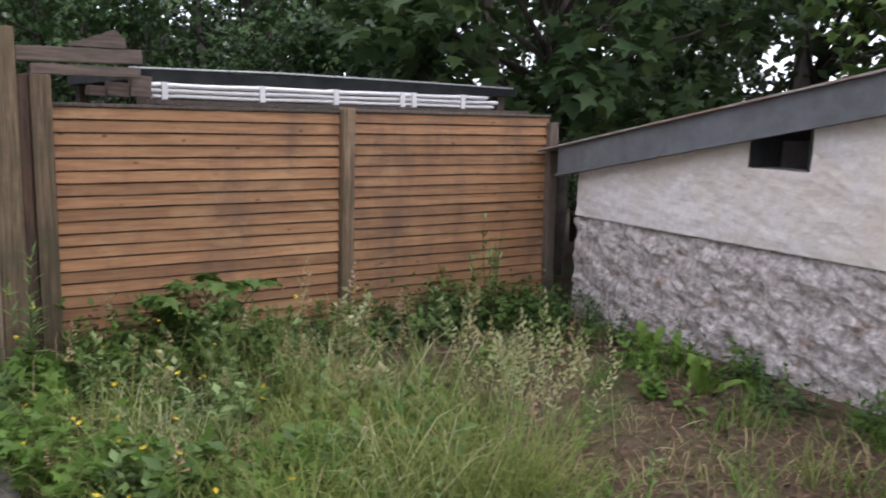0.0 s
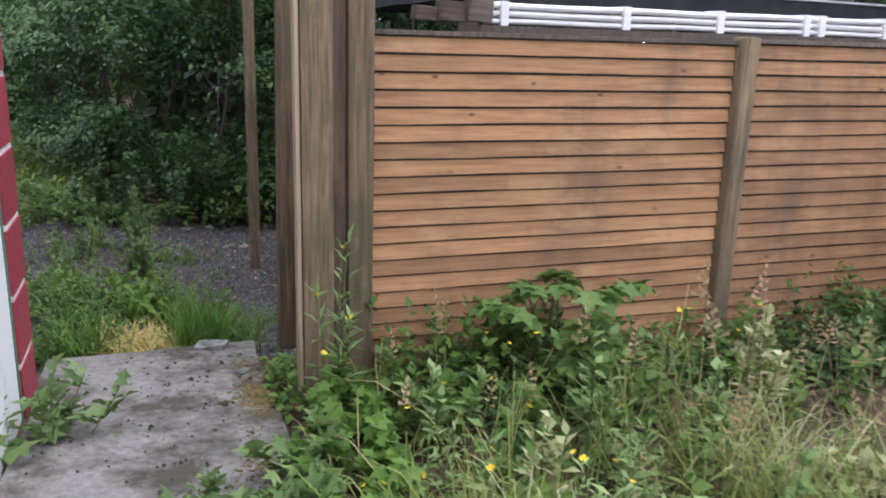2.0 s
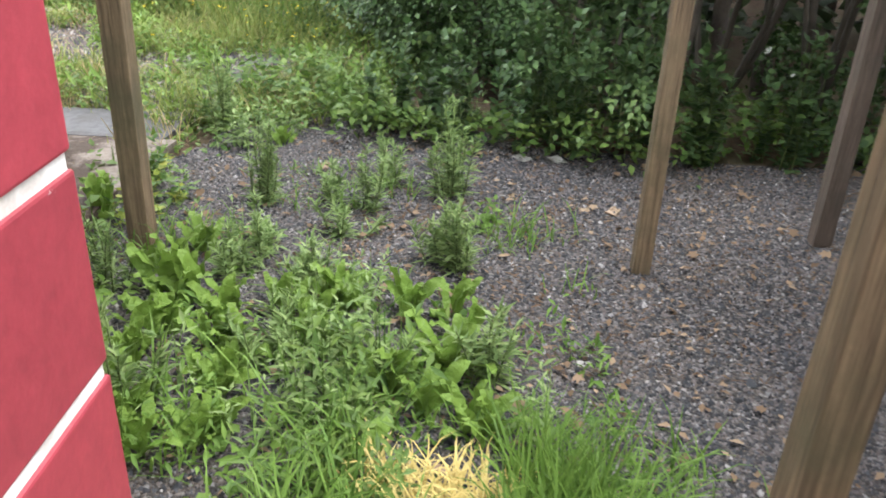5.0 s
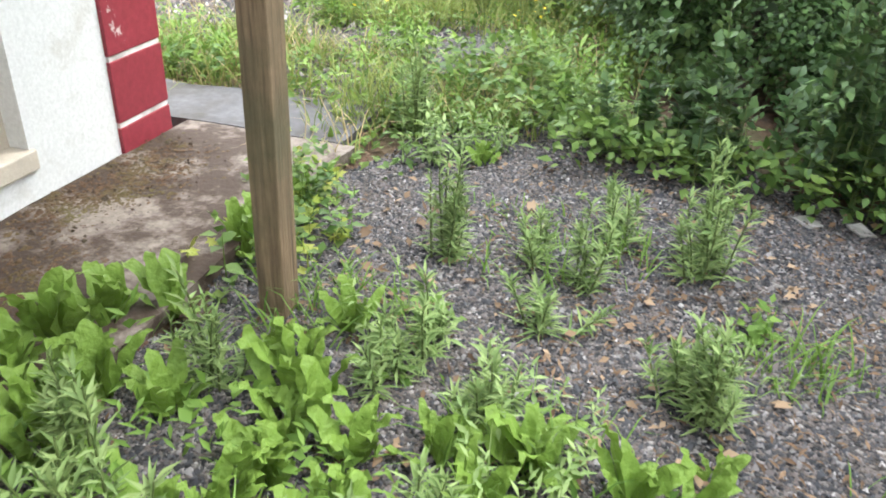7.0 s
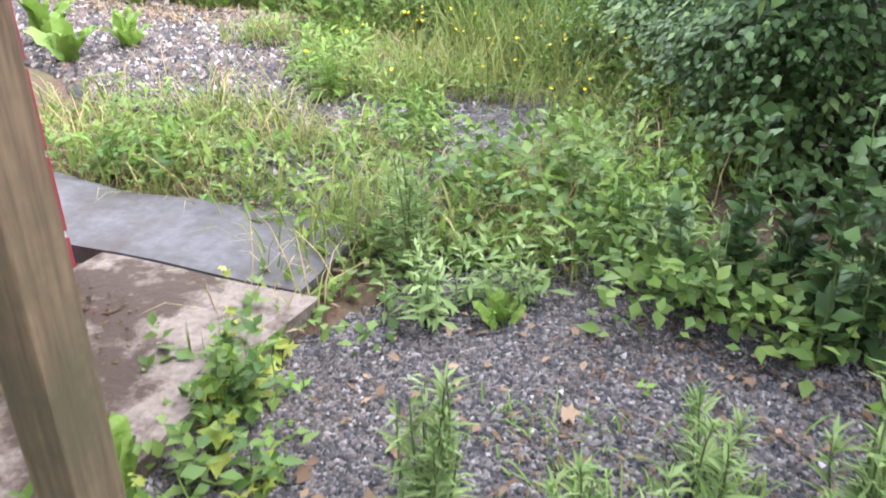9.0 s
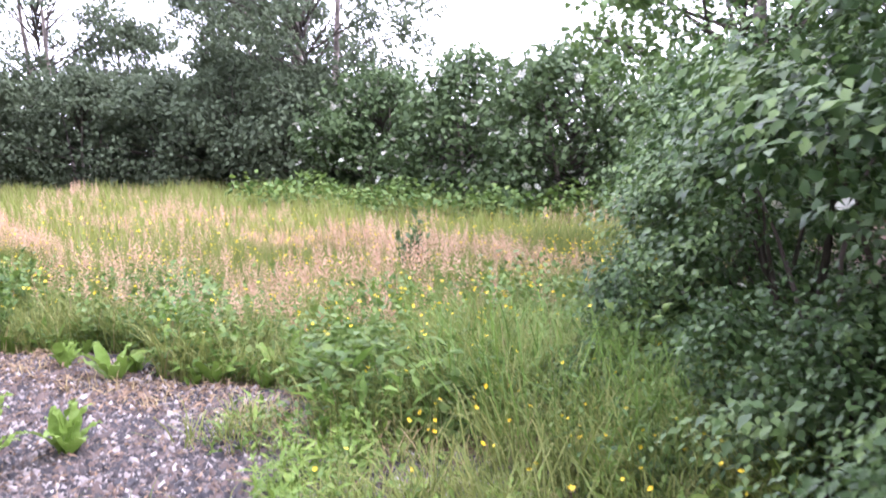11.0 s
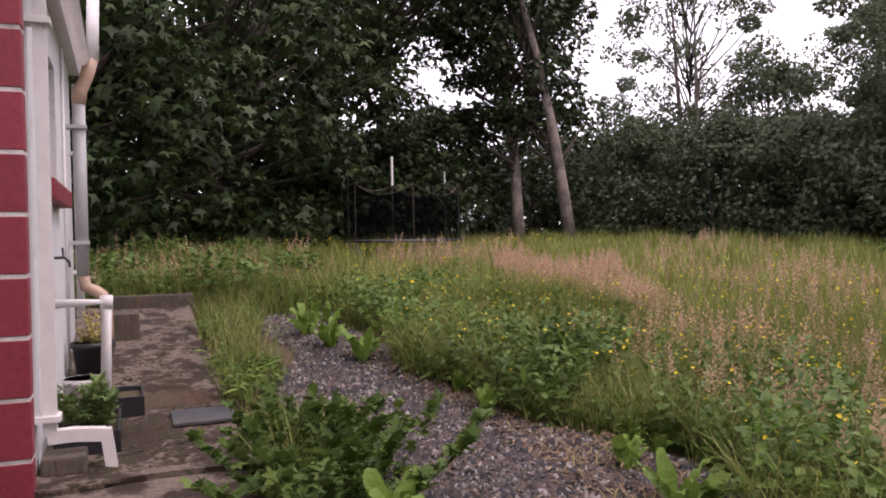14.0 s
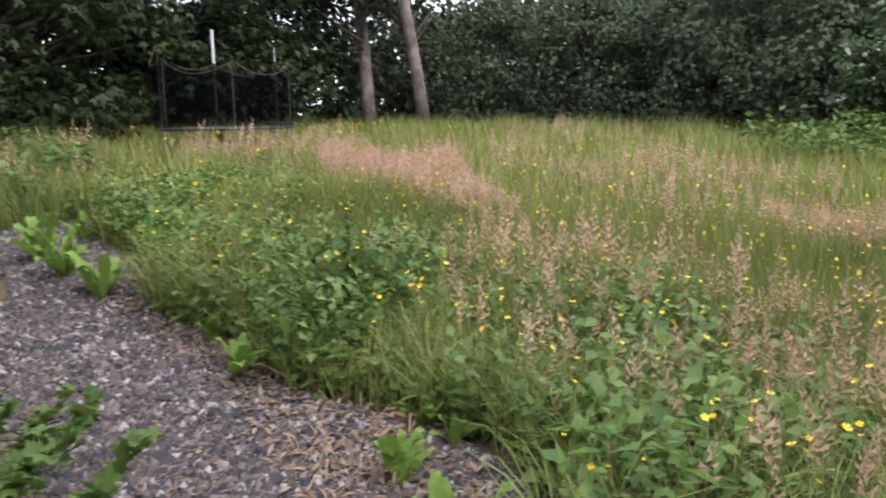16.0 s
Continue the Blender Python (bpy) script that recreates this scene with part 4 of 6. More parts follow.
def tree(label, x, y, height, spread_r, crown_low, leaves, leaf_size, material, seed, trunk_r=0.16, leaf=LEAF, lean=(0, 0), clumps=60, clump_r=0.55, category="tree", stems=1, airy=0.0, blossom=0, flat=0.75, droop=0.4, drift=(0, 0)):
    """Tapered trunk, limbs that reach the clumps, and a crown of many leaves with gaps."""
    z = float(ground_z(x, y)) - 0.1
    root = thing("tree" if category == "tree" else "bush", label, category, (x, y, z))
    r = random.Random(seed)
    centres, radii = [], []
    for k in range(clumps):
        u = r.random()
        h = crown_low + (height - crown_low) * u
        w = spread_r * (math.sin(math.pi * (0.18 + 0.78 * u)) ** 0.7) * (0.35 + 0.65 * r.random() ** 0.6)
        a = r.uniform(0, 2 * math.pi)
        centres.append((drift[0] + lean[0] * h + w * math.cos(a), drift[1] + lean[1] * h + w * math.sin(a), h))
        radii.append(clump_r * r.uniform(0.55, 1.5))
    bm = bmesh.new()
    for s in range(stems):
        a = s * 2.4 + seed
        foot = (0.25 * math.cos(a) * (stems > 1), 0.25 * math.sin(a) * (stems > 1), 0)
        top = (lean[0] * height + (0.3 * spread_r * math.cos(a)) * (stems > 1), lean[1] * height + 0.3 * spread_r * math.sin(a) * (stems > 1), height * (0.92 - 0.12 * s))
        limb(foot, top, trunk_r, trunk_r * 0.15, 0.04, bm, 9, 10, seed + s)
    part("trunk", bm, M_BARK, root, smooth=True)
    bm = bmesh.new()
    for k in range(0, clumps, 2):
        c = centres[k]
        h = max(0.4, c[2] * r.uniform(0.55, 0.8))
        limb((lean[0] * h, lean[1] * h, h), c, trunk_r * 0.3, 0.012, 0.08, bm, 5, 4, seed + k)
    part("branching", bm, M_TWIG, root, smooth=True)
    leafy("crown", centres, radii, leaves, leaf, leaf_size, material, seed, root, droop, flat)
    if blossom:
        leafy("blossom", centres, [q * 1.06 for q in radii], blossom, PETALS, 0.09, M_BLOSSOM, seed + 1, root, 0.0, 0.75)["label"] = "flat cream flower heads"
    return root


def hedge(label, line, width, heights, count, seed, blossom=0, leaf_size=0.058, shoots=900, shoot=0.42, material=None, young=3):
    """A thick hedge along a line: a dark twiggy core with gaps, and leafy shoots that arch out of it, one in every few
    coloured lighter as if lit.
    """
    root = thing("hedge", label, "hedge")
    material = material or M_HEDGE
    r = np.random.default_rng(seed)
    line = np.asarray(line, float)
    seg = np.linalg.norm(np.diff(line, axis=0), axis=1)
    cum = np.concatenate([[0], np.cumsum(seg)])
    centres, radii, outs = [], [], []
    for k in range(int(cum[-1] * np.mean(heights) * 6)):
        s = r.uniform(0, cum[-1])
        j = min(np.searchsorted(cum, s, side="right") - 1, len(seg) - 1)
        p = line[j] + (line[j + 1] - line[j]) * (s - cum[j]) / seg[j]
        nrm = np.array([-(line[j + 1] - line[j])[1], (line[j + 1] - line[j])[0]]) / seg[j]
        u = r.uniform(0.02, 1)
        height = heights[j] + (heights[j + 1] - heights[j]) * (s - cum[j]) / seg[j]
        away = 1 if r.random() < 0.5 else -1
        off = width * (0.55 + 0.5 * np.sin(math.pi * min(1, 0.25 + u * 0.75)) + r.normal(0, 0.12)) * away
        q = p + nrm * off * 0.5 * (0.75 + 0.25 * np.sin(s * 1.7 + u * 5))
        centres.append((q[0], q[1], float(ground_z(q[0], q[1])) + u * height))
        radii.append(r.uniform(0.16, 0.36))
        up = 0.15 + 0.85 * u ** 3
        outs.append(np.array([nrm[0] * away * (1.1 - up), nrm[1] * away * (1.1 - up), 0.8 * up]))
    leafy("foliage", centres, radii, int(count * 0.62), PLAIN, leaf_size, material, seed, root, 0.45)
    pick = r.integers(0, len(centres), shoots)
    ways = np.array(outs)[pick] + r.normal(0, 0.4, (shoots, 3)) * np.array([1, 1, 0.6])
    ways /= np.linalg.norm(ways, axis=1)[:, None]
    starts = np.array(centres)[pick] + ways * np.array(radii)[pick][:, None] * 0.4
    per = 16
    for name, part_of, skin in (("shoot_foliage", np.arange(shoots) % young > 0, material), ("lighter_foliage", np.arange(shoots) % young == 0, M_LIGHTHEDGE)):
        sprays(name, starts[part_of], ways[part_of], shoot * r.lognormal(0, 0.3, part_of.sum()), per, LEAF, leaf_size * 1.25, skin, seed + 5, root)
    bm = bmesh.new()
    for k in range(0, len(centres), 2):
        c = centres[k]
        best = min(((line[i] + (line[i + 1] - line[i]) * w) for i in range(len(line) - 1) for w in (0.1, 0.5, 0.9)), key=lambda q: (q[0] - c[0]) ** 2 + (q[1] - c[1]) ** 2)
        limb((best[0], best[1], float(ground_z(*best))), c, 0.03, 0.006, 0.1, bm, 4, 4, k)
    tagged(part("branching", bm, M_TWIG, root, smooth=True), kind="stuff")
    if blossom:
        leafy("blossom", centres, [q * 1.05 for q in radii], blossom, PETALS, 0.03, M_BLOSSOM, seed + 3, root)
    return root


def dock_leaf_mesh(length, width, seed):
    """A long crinkled dock leaf on a short stalk, bending over."""
    r = random.Random(seed)
    v, f, n = [], [], 8
    for k in range(n + 1):
        u = k / n
        w = width * (0.12 if k == 0 else 0.05 + 1.1 * math.sin(math.pi * min(1, 0.08 + u * 0.92) ** 0.85) ** 1.15) * (1 + 0.18 * math.sin(k * 2.1 + seed))
        y, z = length * math.sin(1.5 * u) / 1.5, length * (0.75 * u - 0.55 * u * u)
        rip = 0.012 * math.sin(k * 2.7 + seed)
        v += [(-w, y, z + 0.22 * w + rip), (0, y, z), (w, y, z + 0.22 * w - rip)]
    for k in range(n):
        i = 3 * k
        f += [(i, i + 1, i + 4), (i, i + 4, i + 3), (i + 1, i + 2, i + 5), (i + 1, i + 5, i + 4)]
    me = bpy.data.meshes.new("leaf")
    me.from_pydata(v, [], f)
    me.polygons.foreach_set("use_smooth", [True] * len(f))
    me.materials.append(M_DOCK)
    return me


DOCK_LEAVES = [dock_leaf_mesh(0.42, 0.024 + 0.006 * k, k) for k in range(4)]


def dock(x, y, size, leaves, seed, label="bright green broad-leaved dock plant growing in gravel"):
    r = random.Random(seed)
    root = thing("dock_plant", label, "weed", (x, y, float(ground_z(x, y)) - 0.01), "dock plants")
    for k in range(leaves):
        ob = new("leaf", DOCK_LEAVES[k % 4])
        ob.parent = root
        s = size * r.uniform(0.65, 1.15)
        ob.matrix_basis = pose(r.uniform(-0.03, 0.03), r.uniform(-0.03, 0.03), 0, r.uniform(10, 62), r.uniform(-20, 20), k * 360 / leaves * 2.4 + r.uniform(-25, 25)) @ Matrix.Scale(s, 4)
    return root


def stalky(name, label, category, x, y, stems, height, leaf_len, leaf_w, per, material, seed, group="", spread_r=0.07, template=None, flower_count=0, flare=2.0):
    """Upright stems with leaves up their whole length; each stem is a part with its own leaves."""
    root = thing(name, label, category, (x, y, float(ground_z(x, y)) - 0.01), group)
    r = np.random.default_rng(seed)
    for s in range(stems):
        a, d = r.uniform(0, 6.28), r.uniform(0, spread_r)
        h = height * r.uniform(0.55, 1.05) * (1.05 - 0.35 * d / spread_r)
        foot = Vector((d * math.cos(a), d * math.sin(a), 0))
        top = foot * flare + Vector((r.normal(0, 0.03), r.normal(0, 0.03), h))
        stem = part("stem", limb(foot, top, 0.005, 0.002, 0.03, bmesh.new(), 4, 4, s), M_STEM, root)
        u = r.uniform(0.06, 1.0, per)
        p = np.array(foot)[None] + (np.array(top) - np.array(foot))[None] * u[:, None]
        v, f = spread(template or LEAF, p, r.uniform(0, 6.28, per), 0.15 + 0.75 * u + r.normal(0, 0.25, per), r.normal(0, 0.3, per),
                      np.stack([leaf_w * r.uniform(0.7, 1.2, per), leaf_len * r.uniform(0.6, 1.2, per) * (1.15 - 0.5 * u), leaf_len * np.ones(per)], -1))
        tagged(mesh_from("leaf_spray", v, f, material, stem), kind="stuff")
        if s < flower_count:
            v, f = spread(PETALS, np.array([top]), np.array([a]), np.array([0.3]), np.array([0.2]), np.array([0.016]))
            mesh_from("flower", v, f, M_YELLOW, stem)["label"] = "small yellow flower"
    return root


def belt(name, label, keep, x0, x1, y0, y1, count, leaf_len, h0, h1, material, seed, template=LEAF, category="undergrowth"):
    """Low mixed undergrowth: leaves at all heights over a stretch of ground."""
    r = np.random.default_rng(seed)
    x, y = r.uniform(x0, x1, count), r.uniform(y0, y1, count)
    ok = keep(x, y)
    x, y = x[ok], y[ok]
    n = len(x)
    top = h0 + (h1 - h0) * (0.5 + 0.5 * np.sin(x * 2.3 + np.sin(y * 1.7)) * np.sin(y * 2.1 + 0.7 * x))
    z = ground_z(x, y) + top * r.uniform(0.1, 1, n) ** 0.7
    v, f = spread(template, np.stack([x, y, z], -1), r.uniform(0, 6.28, n), r.normal(0.1, 0.5, n), r.normal(0, 0.4, n), leaf_len * r.uniform(0.6, 1.3, n))
    return tagged(mesh_from(name, v, f, material), label, category, kind="stuff")


def thicket(name, label, keep, x0, x1, y0, y1, count, h0, h1, leaf_len, per, material, seed, template=LEAF, lean=0.16, clump=0.0, category="weeds", low=0.12):
    """Upright stems over a stretch of ground, leafy up their whole length, one object."""
    r = np.random.default_rng(seed)
    x, y = r.uniform(x0, x1, count), r.uniform(y0, y1, count)
    if clump:
        n = max(1, count // 9)
        c = r.integers(0, n, count)
        x, y = x[:n][c] + r.normal(0, clump, count), y[:n][c] + r.normal(0, clump, count)
    ok = keep(x, y)
    x, y = x[ok], y[ok]
    n = len(x)
    h = r.uniform(h0, h1, n) * (0.85 + 0.25 * np.sin(x * 2.9 + y) * np.sin(y * 3.3 - x))
    tip = np.stack([r.normal(0, lean, n) * h, r.normal(0, lean, n) * h, h], -1)
    foot = np.stack([x, y, ground_z(x, y) - 0.01], -1)
    u = np.clip(np.linspace(low, 1.0, per)[None] + r.normal(0, 0.04, (n, per)), 0.03, 1.02)
    p = foot[:, None] + tip[:, None] * u[..., None]
    yaw = np.arange(per)[None] * 2.4 + r.uniform(0, 6.28, (n, 1)) + r.normal(0, 0.3, (n, per))
    tilt = -0.1 + 0.9 * u ** 2 + r.normal(0, 0.25, (n, per))
    size = leaf_len * (1.2 - 0.6 * u) * r.uniform(0.7, 1.2, (n, per)) * r.uniform(0.75, 1.2, (n, 1))
    leaves = spread(template, p.reshape(-1, 3), yaw.ravel(), tilt.ravel(), r.normal(0, 0.3, n * per), size.ravel())
    stems = spread(BLADE, foot, r.uniform(0, 6.28, n), np.zeros(n), np.zeros(n), np.stack([np.full(n, 0.006), h * 0.1, h], -1))
    return tagged(mesh_from(name, *joined([stems, leaves]), material), label, category, kind="stuff")


def flowers(name, label, keep, x0, x1, y0, y1, count, h0, h1, size, material, seed):
    r = np.random.default_rng(seed)
    x, y = r.uniform(x0, x1, count), r.uniform(y0, y1, count)
    ok = keep(x, y)
    x, y = x[ok], y[ok]
    n = len(x)
    h = r.uniform(h0, h1, n)
    p = np.stack([x, y, ground_z(x, y)], -1)
    stem = spread(BLADE, p, r.uniform(0, 6, n), r.normal(0, 0.05, n), np.zeros(n), np.stack([np.full(n, 0.004), h * 0.3, h], -1))
    tagged(mesh_from(name + "_stems", *stem, M_STEM), "thin green flower stems", "wild flowers", kind="stuff")
    p[:, 2] += h
    return tagged(mesh_from(name, *spread(PETALS, p, r.uniform(0, 6, n), r.normal(0, 0.5, n), r.normal(0, 0.4, n), size * r.uniform(0.7, 1.3, n)), material), label, "wild flowers", kind="stuff")


# ---- zones ----
MEADOW = [(-4.6, 12.97), (-6.1, 13.22), (-7.7, 13.12), (-9.6, 12.84), (-11.1, 12.45), (-12.2, 12.5), (-14.3, 12.9), (-14.8, 11.9), (-13.2, 11.2), (-13.2, 8.6), (-30, 8.6), (-34, 34), (6, 34), (-1.0, 24), (-2.6, 16), (-2.0, 13.0), (-3.1, 12.3)]


def in_meadow(x, y):
    wob = 0.16 * np.sin(x * 3.1 + y) + 0.12 * np.sin(y * 4.3 - x * 1.7) + 0.12 * np.sin(x * 1.3 + 0.4)
    return inside(MEADOW, x + wob, y + wob)


def in_garden(x, y):
    bare = (x > 1.95 + 0.25 * np.sin(y * 3)) & (x < 3.9) & (y > 1.2) & (y < 4.35 + 0.15 * np.sin(x * 4)) & (np.sin(x * 7 + 2 * y) * np.sin(y * 6 - x) < 0.62)
    return ~bare & ~((x > -0.8) & (x < 0.2)) & (x < 4.2)


def verge(x, y):
    """The strip between the pad and the gravel."""
    return ((y > 10.95 + 0.06 * np.sin(x * 5)) & (y < 11.42 + 0.22 * np.sin(x * 2) * np.sin(x * 0.9)) & (x < -6.6) & (np.sin(x * 6.1 + y * 4) > -0.55)) | ((y > 11.3) & (y < 11.7) & (x < -12))


# ---- loose stones and litter ----
def pebbles(name, label, x0, x1, y0, y1, count, size, seed, material):
    r = np.random.default_rng(seed)
    x, y = r.uniform(x0, x1, count), r.uniform(y0, y1, count)
    ok = gravel_keep(x, y)
    x, y = x[ok], y[ok]
    n = len(x)
    s = size * r.lognormal(0, 0.35, n)
    v, f = spread(ROCK, np.stack([x, y, ground_z(x, y) + 0.014], -1), r.uniform(0, 6.28, n), r.normal(0, 0.35, n), r.normal(0, 0.35, n), np.stack([s, s * r.uniform(0.7, 1.2, n), s * 1.3], -1))
    return tagged(mesh_from(name, v, f, material), label, "gravel", kind="stuff")


pebbles("gravel_stones", "loose grey and white gravel stones", -2.2, 1.6, 5.3, 10.6, 95000, 0.0135, 3, M_CHIP)
pebbles("gravel_stones", "loose grey and brown gravel stones", -12.5, -2.2, 9.8, 13.4, 60000, 0.037, 5, M_PEBBLE)


def litter(name, label, keep, x0, x1, y0, y1, count, size, material, seed, lift=0.02, template=LEAF):
    r = np.random.default_rng(seed)
    x, y = r.uniform(x0, x1, count), r.uniform(y0, y1, count)
    ok = keep(x, y)
    x, y = x[ok], y[ok]
    n = len(x)
    v, f = spread(template, np.stack([x, y, ground_z(x, y) + lift], -1), r.uniform(0, 6.28, n), r.normal(0, 0.3, n), r.normal(0, 0.3, n), size * r.uniform(0.5, 1.4, n))
    return tagged(mesh_from(name, v, f, material), label, "leaf litter", kind="stuff")


litter("leaf_litter", "brown dead leaves and straw on bare earth", lambda x, y: (x > 0.3), 0.3, 4.2, 1.6, 5.1, 7500, 0.06, M_DARKLEAF, 21, 0.02, NARROW)
litter("leaf_litter", "fine brown litter on the gravel by the hedge", lambda x, y: gravel_keep(x, y) & (x > -0.9 + 0.5 * np.sin(y * 2)) , -1.2, 2.5, 7.0, 9.5, 5200, 0.03, M_DARKLEAF, 27, 0.026, NARROW)
litter("leaf_litter", "orange-brown leaf scraps on the gravel", lambda x, y: gravel_keep(x, y) & (np.sin(x * 4 + y) * np.sin(y * 3 - x) > -0.3), -1.7, 1.2, 6.3, 9.2, 900, 0.035, M_BROWNLEAF, 28, 0.03, LEAF)
litter("leaf_litter", "scattered brown dead leaves on the gravel", gravel_keep, -2.0, 2.5, 6.1, 9.6, 110, 0.042, M_BROWNLEAF, 22, 0.035, LOBED)
litter("leaf_litter", "small brown litter on the gravel path", gravel_keep, -12, -3, 10.5, 13.1, 5000, 0.05, M_BROWNLEAF, 24, 0.03, NARROW)
litter("leaf_litter", "brown litter along the gravel's edge", lambda x, y: np.abs(y - 12.8 + 0.2 * np.sin(x)) < 0.4, -11, -3, 12.0, 13.4, 5000, 0.07, M_BROWNLEAF, 23, 0.03, NARROW)
grass_patch("edge_straw", "flattened dry straw along the gravel's edge", lambda x, y: np.abs(y - 12.78 + 0.2 * np.sin(x) + 0.12 * (x < -9.5)) < 0.3, -11, -3, 12.0, 13.4, 5000, 0.05, 0.18, 0.007, M_DRY, BENT, 1.2, 0.1, 335)
r_ = np.random.default_rng(31)
n_ = 700
x_, y_ = np.concatenate([r_.uniform(-12.3, -7.3, n_), -2.84 + np.abs(r_.normal(0, 0.25, 350)).clip(0, 0.8), r_.uniform(-0.75, 0.18, 430)]), np.concatenate([r_.uniform(9.8, 10.9, n_), r_.uniform(6.0, 8.8, 350), r_.uniform(2.6, 5.9, 430)])
z_ = np.concatenate([np.where(x_[:n_] < -9.3, -0.06 - (x_[:n_] + 9.3) * 0.131, -0.062), np.full(350, -0.134), path_z(y_[n_ + 350:]) + np.where(y_[n_ + 350:] < 4.14, 0.018, 0.006)])
tagged(mesh_from("moss_crumbs", *spread(ROCK, np.stack([x_, y_, z_], -1), r_.uniform(0, 6, len(x_)), r_.normal(0, 0.2, len(x_)), r_.normal(0, 0.2, len(x_)), r_.lognormal(-4.3, 0.45, len(x_))), M_MOSS), "dark crumbs of moss and soil on the concrete", "litter", kind="stuff")

n_ = 4600
k_ = r_.integers(0, 44, n_)
cx_, cy_ = r_.uniform(-12.5, -7.4, 44), r_.uniform(9.85, 10.9, 44)
x_, y_ = np.clip(cx_[k_] + r_.normal(0, 0.25, n_), -12.7, -7.25), np.clip(cy_[k_] + r_.normal(0, 0.09, n_), 9.8, 10.9)
z_ = np.where(x_ < -9.3, -0.062 - (x_ + 9.3) * 0.131, -0.068)
s_ = r_.lognormal(-3.35, 0.45, n_)
tagged(mesh_from("moss_patches", *spread(ROCK, np.stack([x_, y_, z_], -1), r_.uniform(0, 6, n_), r_.normal(0, 0.1, n_), r_.normal(0, 0.1, n_), np.stack([s_ * 1.5, s_, s_ * 0.3], -1)), M_MOSS), "dark patches of moss and dirt on the pad", "moss", kind="stuff")

n_ = 9500
k_ = r_.integers(0, 34, n_)
cx_, cy_ = -2.82 + np.abs(r_.normal(0, 0.26, 34)), r_.uniform(6.0, 8.75, 34)
x_, y_ = cx_[k_] + r_.normal(0, 0.1, n_), cy_[k_] + r_.normal(0, 0.13, n_)
ok_ = (x_ > -2.86) & (x_ < -2.02)
x_, y_ = x_[ok_], y_[ok_]
n_ = len(x_)
s_ = r_.lognormal(-4.45, 0.5, n_)
tagged(mesh_from("moss_patches", *spread(ROCK, np.stack([x_, y_, np.full(n_, -0.138)], -1), r_.uniform(0, 6, n_), r_.normal(0, 0.15, n_), r_.normal(0, 0.15, n_), np.stack([s_ * 1.4, s_, s_ * 0.5], -1)), M_BROWNMOSS), "dry brown moss and dirt along the house wall", "moss", kind="stuff")

n_ = 1500
k_ = r_.integers(0, 12, n_)
cx_, cy_ = 0.2 - np.abs(r_.normal(0, 0.07, 12)), r_.uniform(4.4, 5.85, 12)
x_, y_ = np.clip(cx_[k_] + r_.normal(0, 0.05, n_), -0.2, 0.21), np.clip(cy_[k_] + r_.normal(0, 0.1, n_), 4.25, 5.88)
s_ = r_.lognormal(-4.5, 0.45, n_)
tagged(mesh_from("moss_patches", *spread(ROCK, np.stack([x_, y_, path_z(y_) + 0.004], -1), r_.uniform(0, 6, n_), r_.normal(0, 0.15, n_), r_.normal(0, 0.15, n_), np.stack([s_ * 1.4, s_, s_ * 0.6], -1)), M_GOLDMOSS), "golden-brown moss along the slab's edge by the gate post", "moss", kind="stuff")

# ---- hedge and trees ----
hedge("dense dark green hedge of mixed shrubs beside the yard", [(4.6, 9.9), (2.6, 9.75), (1.0, 9.85), (0.15, 10.3), (-0.4, 11.4), (-1.05, 12.8), (-1.6, 14.5), (-2.1, 16.3), (-2.4, 18.2)], 1.25, [3.3, 3.3, 3.2, 3.0, 2.5, 2.1, 1.9, 1.8, 1.7], 100000, 41, 500, 0.052, 2800, 0.42, None, 2)
hedge("low spreading bramble at the hedge's foot", [(-0.1, 9.85), (-0.6, 10.8), (-1.3, 11.8), (-1.95, 12.6), (-2.25, 13.6)], 0.62, [0.85, 0.9, 0.75, 0.7, 0.6], 26000, 43, 0, 0.038, 800, 0.3, None, 9)
hedge("tall dark hedge behind the lean-to roof", [(9.5, 7.6), (7.5, 8.6), (5.4, 9.3), (4.2, 9.8)], 1.6, [3.2, 3.2, 3.2, 3.3], 20000, 42, 0, 0.09, 900, 0.5)
for k, (x, y, h, w, low) in enumerate(((1.6, 10.9, 6.0, 1.7, 1.6), (3.9, 11.2, 6.5, 2.0, 1.2), (0.5, 12.6, 5.0, 1.4, 1.5), (0.4, 15.0, 4.4, 1.2, 1.0), (0.9, 18.0, 5.6, 1.5, 1.0))):
    tree("leafy shrub tree growing out of the hedge", x, y, h, w, low, 7000, 0.1, M_HEDGE, 100 + k, 0.07, PLAIN, (0, 0), 70, 0.4, "tree", 2)
tree("tall light-leaved tree overhanging the meadow hedge", -2.05, 18.5, 7.2, 2.3, 2.1, 18000, 0.1, M_LIGHTHEDGE, 119, 0.12, PLAIN, (0, 0), 90, 0.42)
tree("tall light-leaved tree standing in the meadow hedge", 0.1, 20.6, 8.8, 2.9, 2.0, 12000, 0.13, M_HEDGE, 118, 0.14, PLAIN, (0, 0), 90, 0.6)
tree("sycamore with large leaves overhanging the shed roof", 5.6, 6.6, 5.5, 2.1, 1.5, 4600, 0.19, M_SYCLIGHT, 120, 0.12, LOBED, (-0.05, 0), 70, 0.45, "tree", 2)
tree("dark tree behind the shed", 9.5, 6.2, 8.0, 2.6, 1.0, 6500, 0.16, M_TREE, 121, 0.16, PLAIN, (0, 0), 90, 0.6)
tree("young tree with bright leaves behind the shed", 8.7, 3.9, 4.8, 1.5, 1.4, 5000, 0.15, M_NETTLE, 122, 0.07, PALM, (0, 0), 60, 0.4)
